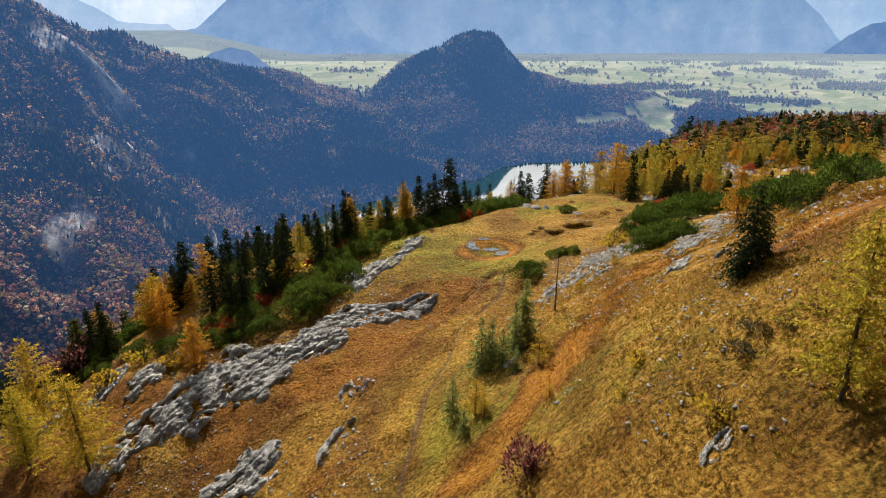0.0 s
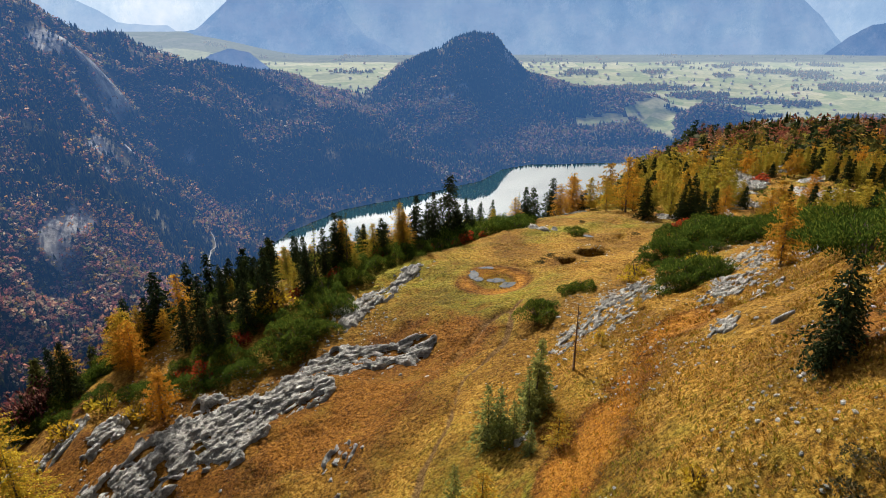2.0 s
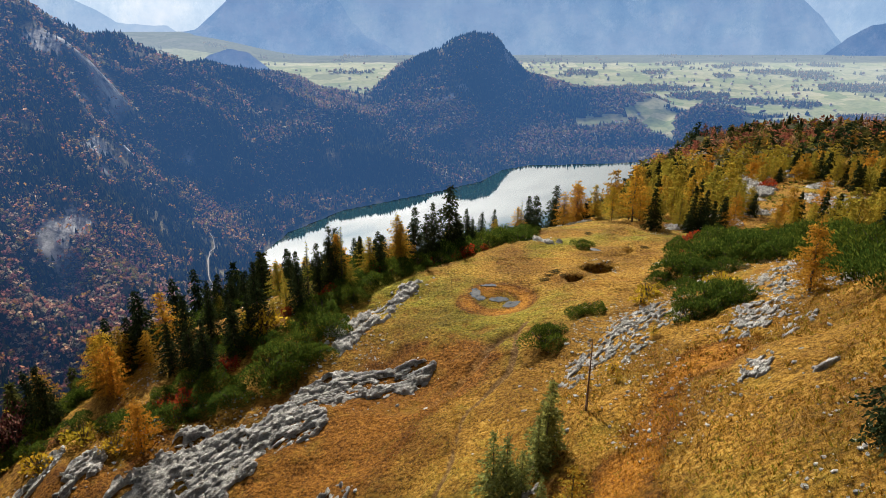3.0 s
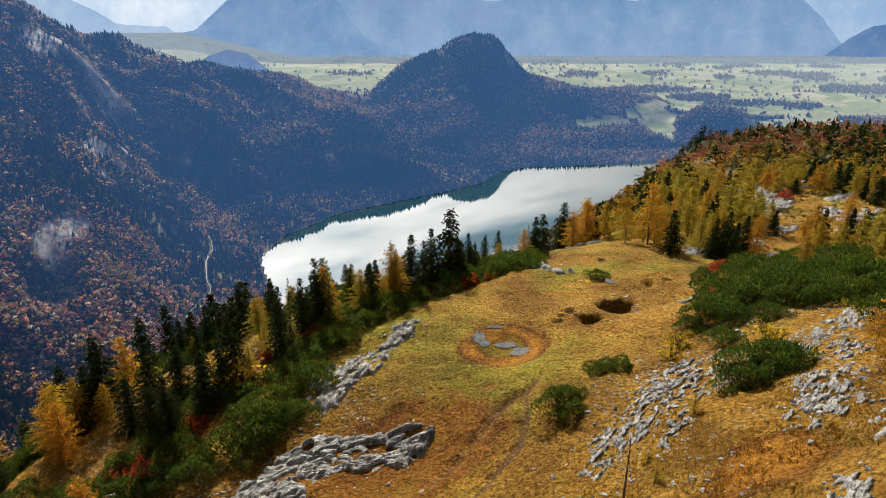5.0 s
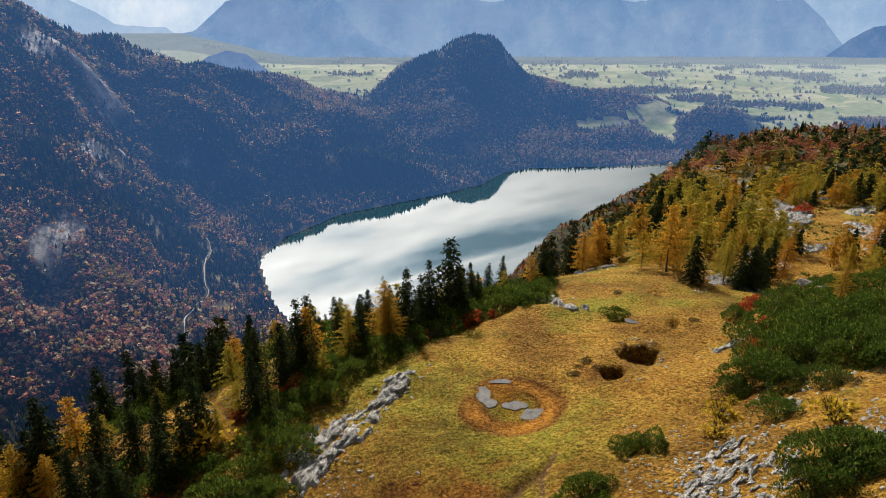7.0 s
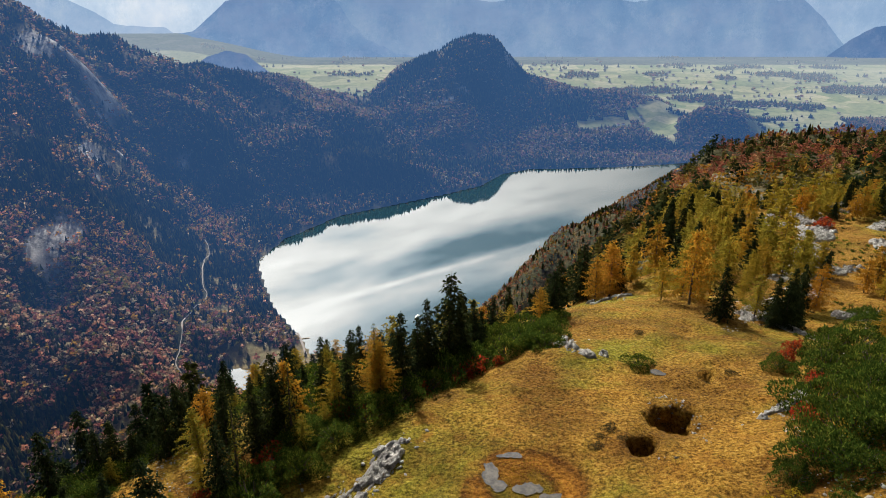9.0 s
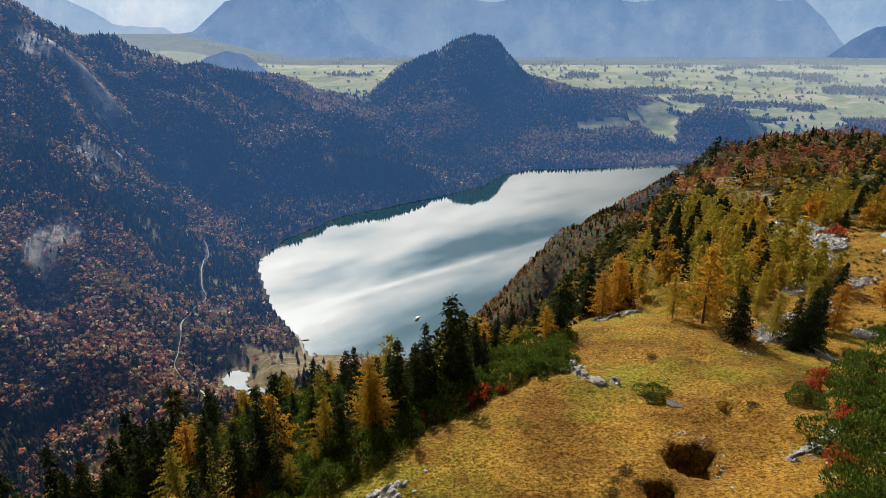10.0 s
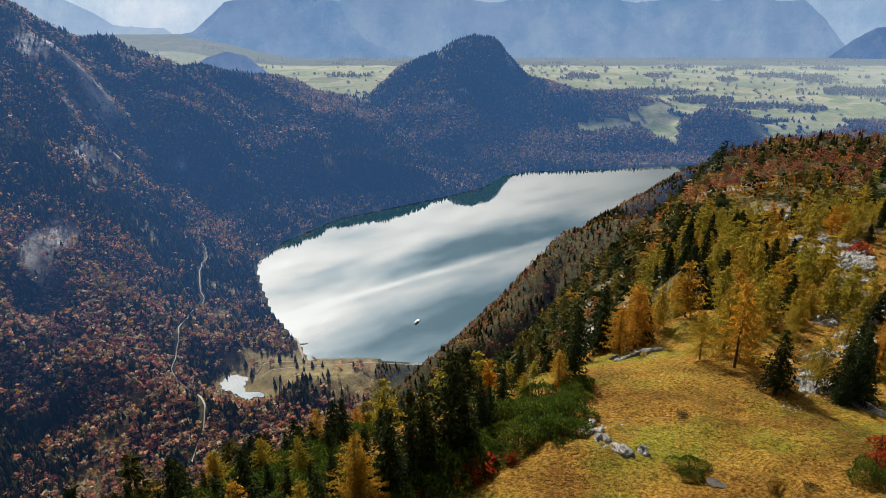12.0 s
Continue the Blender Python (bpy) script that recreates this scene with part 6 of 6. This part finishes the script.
woods("woods", "distant wooded hills in autumn haze", x, y, fr.uniform(14, 22, len(x)), warmth, far_woods_mat, [cone_template(s + 90, 1, 5) for s in range(5)], [leafy_template(s + 90, 7) for s in range(6)], 0.45, 1.25, PINKS)

# copses and hedges of the plain: centre, half length, half depth
COPSES = [(1285, 4261, 85, 45), (1894, 4486, 110, 40), (1976, 4262, 130, 40), (1642, 4175, 70, 32), (2182, 4190, 150, 75), (2294, 3912, 230, 95), (2411, 4459, 100, 55), (1142, 3905, 210, 62),
          (1359, 3724, 190, 60), (1605, 3600, 200, 60), (1836, 3540, 110, 50), (820, 4250, 110, 60), (-560, 4250, 120, 30), (2700, 4100, 200, 80)]


def copse_at(x, y):
    return np.max([step(1.5, 0.5, np.hypot((x - cx) / rx, (y - cy) / ry)) for cx, cy, rx, ry in COPSES], 0)


x, y = jitter(-2000, 3100, 2850, 4850, 15.0, fr)
k = (sector(x, y) == 3) & in_view(x, y)
x, y = x[k], y[k]
k = (copse_at(x, y) + 0.35 * fbm(x, y * 1.6, 120, 3, 173) > 0.5) | (fbm(x, y * 2.2, 250, 4, 171) > np.where(y < 3300, 1.1, 1.02)) | ((np.abs(fbm(x, y * 2, 420, 3, 181)) < 0.02) & (fr.random(len(x)) < 0.7))
x, y = x[k], y[k]
woods("woods", "copses and hedges between valley fields", x, y, fr.uniform(14, 24, len(x)), np.full(len(x), 0.4), far_woods_mat, [cone_template(s + 120, 1, 5) for s in range(4)], [crown_template(s + 120, 1) for s in range(4)], 0.4, 1.7)


# ---- road, pond and shore ----
def strip(name, line, width, mat, label, category, lift=0.6):
    """A winding strip laid on the ground."""
    pts = []
    for (x0, y0), (x1, y1) in zip(line, line[1:]):
        n = max(2, int(math.hypot(x1 - x0, y1 - y0) / 6))
        for i in range(n):
            pts.append((x0 + (x1 - x0) * i / n, y0 + (y1 - y0) * i / n))
    p = np.array(pts + [line[-1]])
    for _ in range(6):
        p[1:-1] = (p[:-2] + 2 * p[1:-1] + p[2:]) / 4
    p = p + np.stack([vnoise(p[:, 0], p[:, 1], 40, 191), vnoise(p[:, 1], p[:, 0], 40, 192)], 1) * 4
    d = unit(np.gradient(p, axis=0))
    s = np.stack([-d[:, 1], d[:, 0]], 1) * (width / 2 * (1 + 0.5 * vnoise(p[:, 0], p[:, 1], 55, 193)))[:, None]
    a, b = p - s, p + s
    z = np.maximum(land(p[:, 0], p[:, 1]), np.maximum(land(a[:, 0], a[:, 1]), land(b[:, 0], b[:, 1]))) + lift
    v = np.concatenate([np.column_stack([a, z]), np.column_stack([b, z])])
    n = len(p)
    i = np.arange(n - 1)
    tagged(new(name, mesh_of(name, v, np.stack([i, i + 1, n + i + 1, n + i], 1), mat)), label, category, kind="structure")


strip("road", ROAD, 2.8, gravel_mat, "pale gravel track winding through valley forest", "road")
strip("shore", [(-280, 1280), (-300, 1335), (-320, 1370)], 5.0, gravel_mat, "pale gravel lake shore", "shore")
strip("path", SHORE_PATH + [(-360, 1200), (-300, 1240), (-150, 1265), (-40, 1262)], 2.2, gravel_mat, "pale footpath by the lake's end", "path")
ring = np.array(POND, float)
t_ = np.linspace(0, len(ring), 60, endpoint=False)
ring = np.stack([np.interp(t_, np.arange(len(ring) + 1), np.append(ring[:, k], ring[0, k])) for k in (0, 1)], 1)
for _ in range(4):
    ring = (np.roll(ring, 1, 0) + 2 * ring + np.roll(ring, -1, 0)) / 4
ring = ring + np.stack([vnoise(ring[:, 0], ring[:, 1], 9, 401), vnoise(ring[:, 0], ring[:, 1], 9, 402)], 1) * 6
bm = bmesh.new()
bm.faces.new([bm.verts.new((px, py, POND_Z)) for px, py in ring])
bmesh.ops.triangulate(bm, faces=bm.faces[:])
me = bpy.data.meshes.new("pond")
bm.to_mesh(me)
bm.free()
me.materials.append(water_mat)
tagged(new("pond", me), "small bright pond in the valley meadow", "pond", kind="structure")


# ---- houses of the valley, a boat on the lake ----
def box(name, x0, x1, y0, y1, z0, z1, mat, parent, label=""):
    bm = bmesh.new()
    bmesh.ops.create_cube(bm, size=1.0)
    for p in bm.verts:
        p.co = ((x0 + x1) / 2 + p.co.x * (x1 - x0), (y0 + y1) / 2 + p.co.y * (y1 - y0), (z0 + z1) / 2 + p.co.z * (z1 - z0))
    me2 = bpy.data.meshes.new(name)
    bm.to_mesh(me2)
    bm.free()
    me2.materials.append(mat)
    return part(name, me2, parent, label)


house = thing("house", "white valley house with a brown gabled roof", "house", "valley houses")
box("wall", -6, 6, -5, 5, -2, 6, plaster_mat, house)
rv = np.array([(-7, -6, 5.6), (7, -6, 5.6), (7, 6, 5.6), (-7, 6, 5.6), (-7, 0, 10), (7, 0, 10)], float)
bm = bmesh.new()
bv = [bm.verts.new(p) for p in rv]
for fc in ((0, 1, 5, 4), (2, 3, 4, 5), (3, 0, 4), (1, 2, 5), (3, 2, 1, 0)):
    bm.faces.new([bv[i] for i in fc])
me = bpy.data.meshes.new("roof")
bm.to_mesh(me)
bm.free()
me.materials.append(tiles_mat)
part("roof", me, house)
hr = np.random.default_rng(23)
spots = []
for cx, cy, spread, n in ((700, 4300, 260, 34), (1500, 4250, 300, 30), (1300, 3900, 180, 22), (1750, 3650, 160, 26), (2100, 4000, 260, 20), (-250, 4350, 200, 14), (950, 3720, 140, 12), (-560, 3900, 160, 10), (480, 4480, 200, 16), (880, 3180, 60, 5)):
    for _ in range(n):
        spots.append((cx + hr.normal() * spread, cy + hr.normal() * spread * 0.5))
spots = [s for s in spots if s[1] < 4700 and int(sector(np.array([s[0]]), np.array([s[1]]))[0]) == 3]
for i, (hx, hy) in enumerate(spots):
    k = float(hr.uniform(0.7, 1.1))
    m = pose(hx, hy, on_ground(hx, hy), 0, 0, float(hr.uniform(0, 180))) @ Matrix.Scale(k, 4)
    if i == 0:
        house.matrix_world = m
    else:
        copy_thing(house, m)

boat = thing("boat", "small white passenger boat on the lake", "boat")
bm = bmesh.new()
bmesh.ops.create_cube(bm, size=1.0)
bmesh.ops.subdivide_edges(bm, edges=bm.edges[:], cuts=3, use_grid_fill=True)
for p in bm.verts:
    taper = 1 - (abs(p.co.x) * 2) ** 3 * 0.75
    p.co = (p.co.x * 17, p.co.y * 4.2 * taper * (0.75 + 0.5 * (p.co.z + 0.5)), p.co.z * 2.2 + 0.5 + abs(p.co.x) ** 2 * 1.2)
me = bpy.data.meshes.new("hull")
bm.to_mesh(me)
bm.free()
me.materials.append(boat_mat)
part("hull", me, boat)
box("cabin", -5, 3.5, -1.4, 1.4, 1.5, 3.4, boat_mat, boat)
box("cabin_roof", -5.6, 4.2, -1.7, 1.7, 3.4, 3.6, boat_mat, boat)
boat.matrix_world = pose(-57, 1449, LAKE_Z + 0.2, 0, 0, 62) @ Matrix.Scale(1.15, 4)
pier = thing("pier", "weathered timber landing stage at the lake's end", "pier")
box("deck", -11, 11, -1.4, 1.4, 0.5, 0.8, timber_mat, pier)
for px in (-9, -3, 3, 9):
    box("post", px - 0.2, px + 0.2, -1.2, -0.8, -3, 0.5, timber_mat, pier)
pier.matrix_world = pose(-296, 1352, LAKE_Z + 0.2, 0, 0, 12)
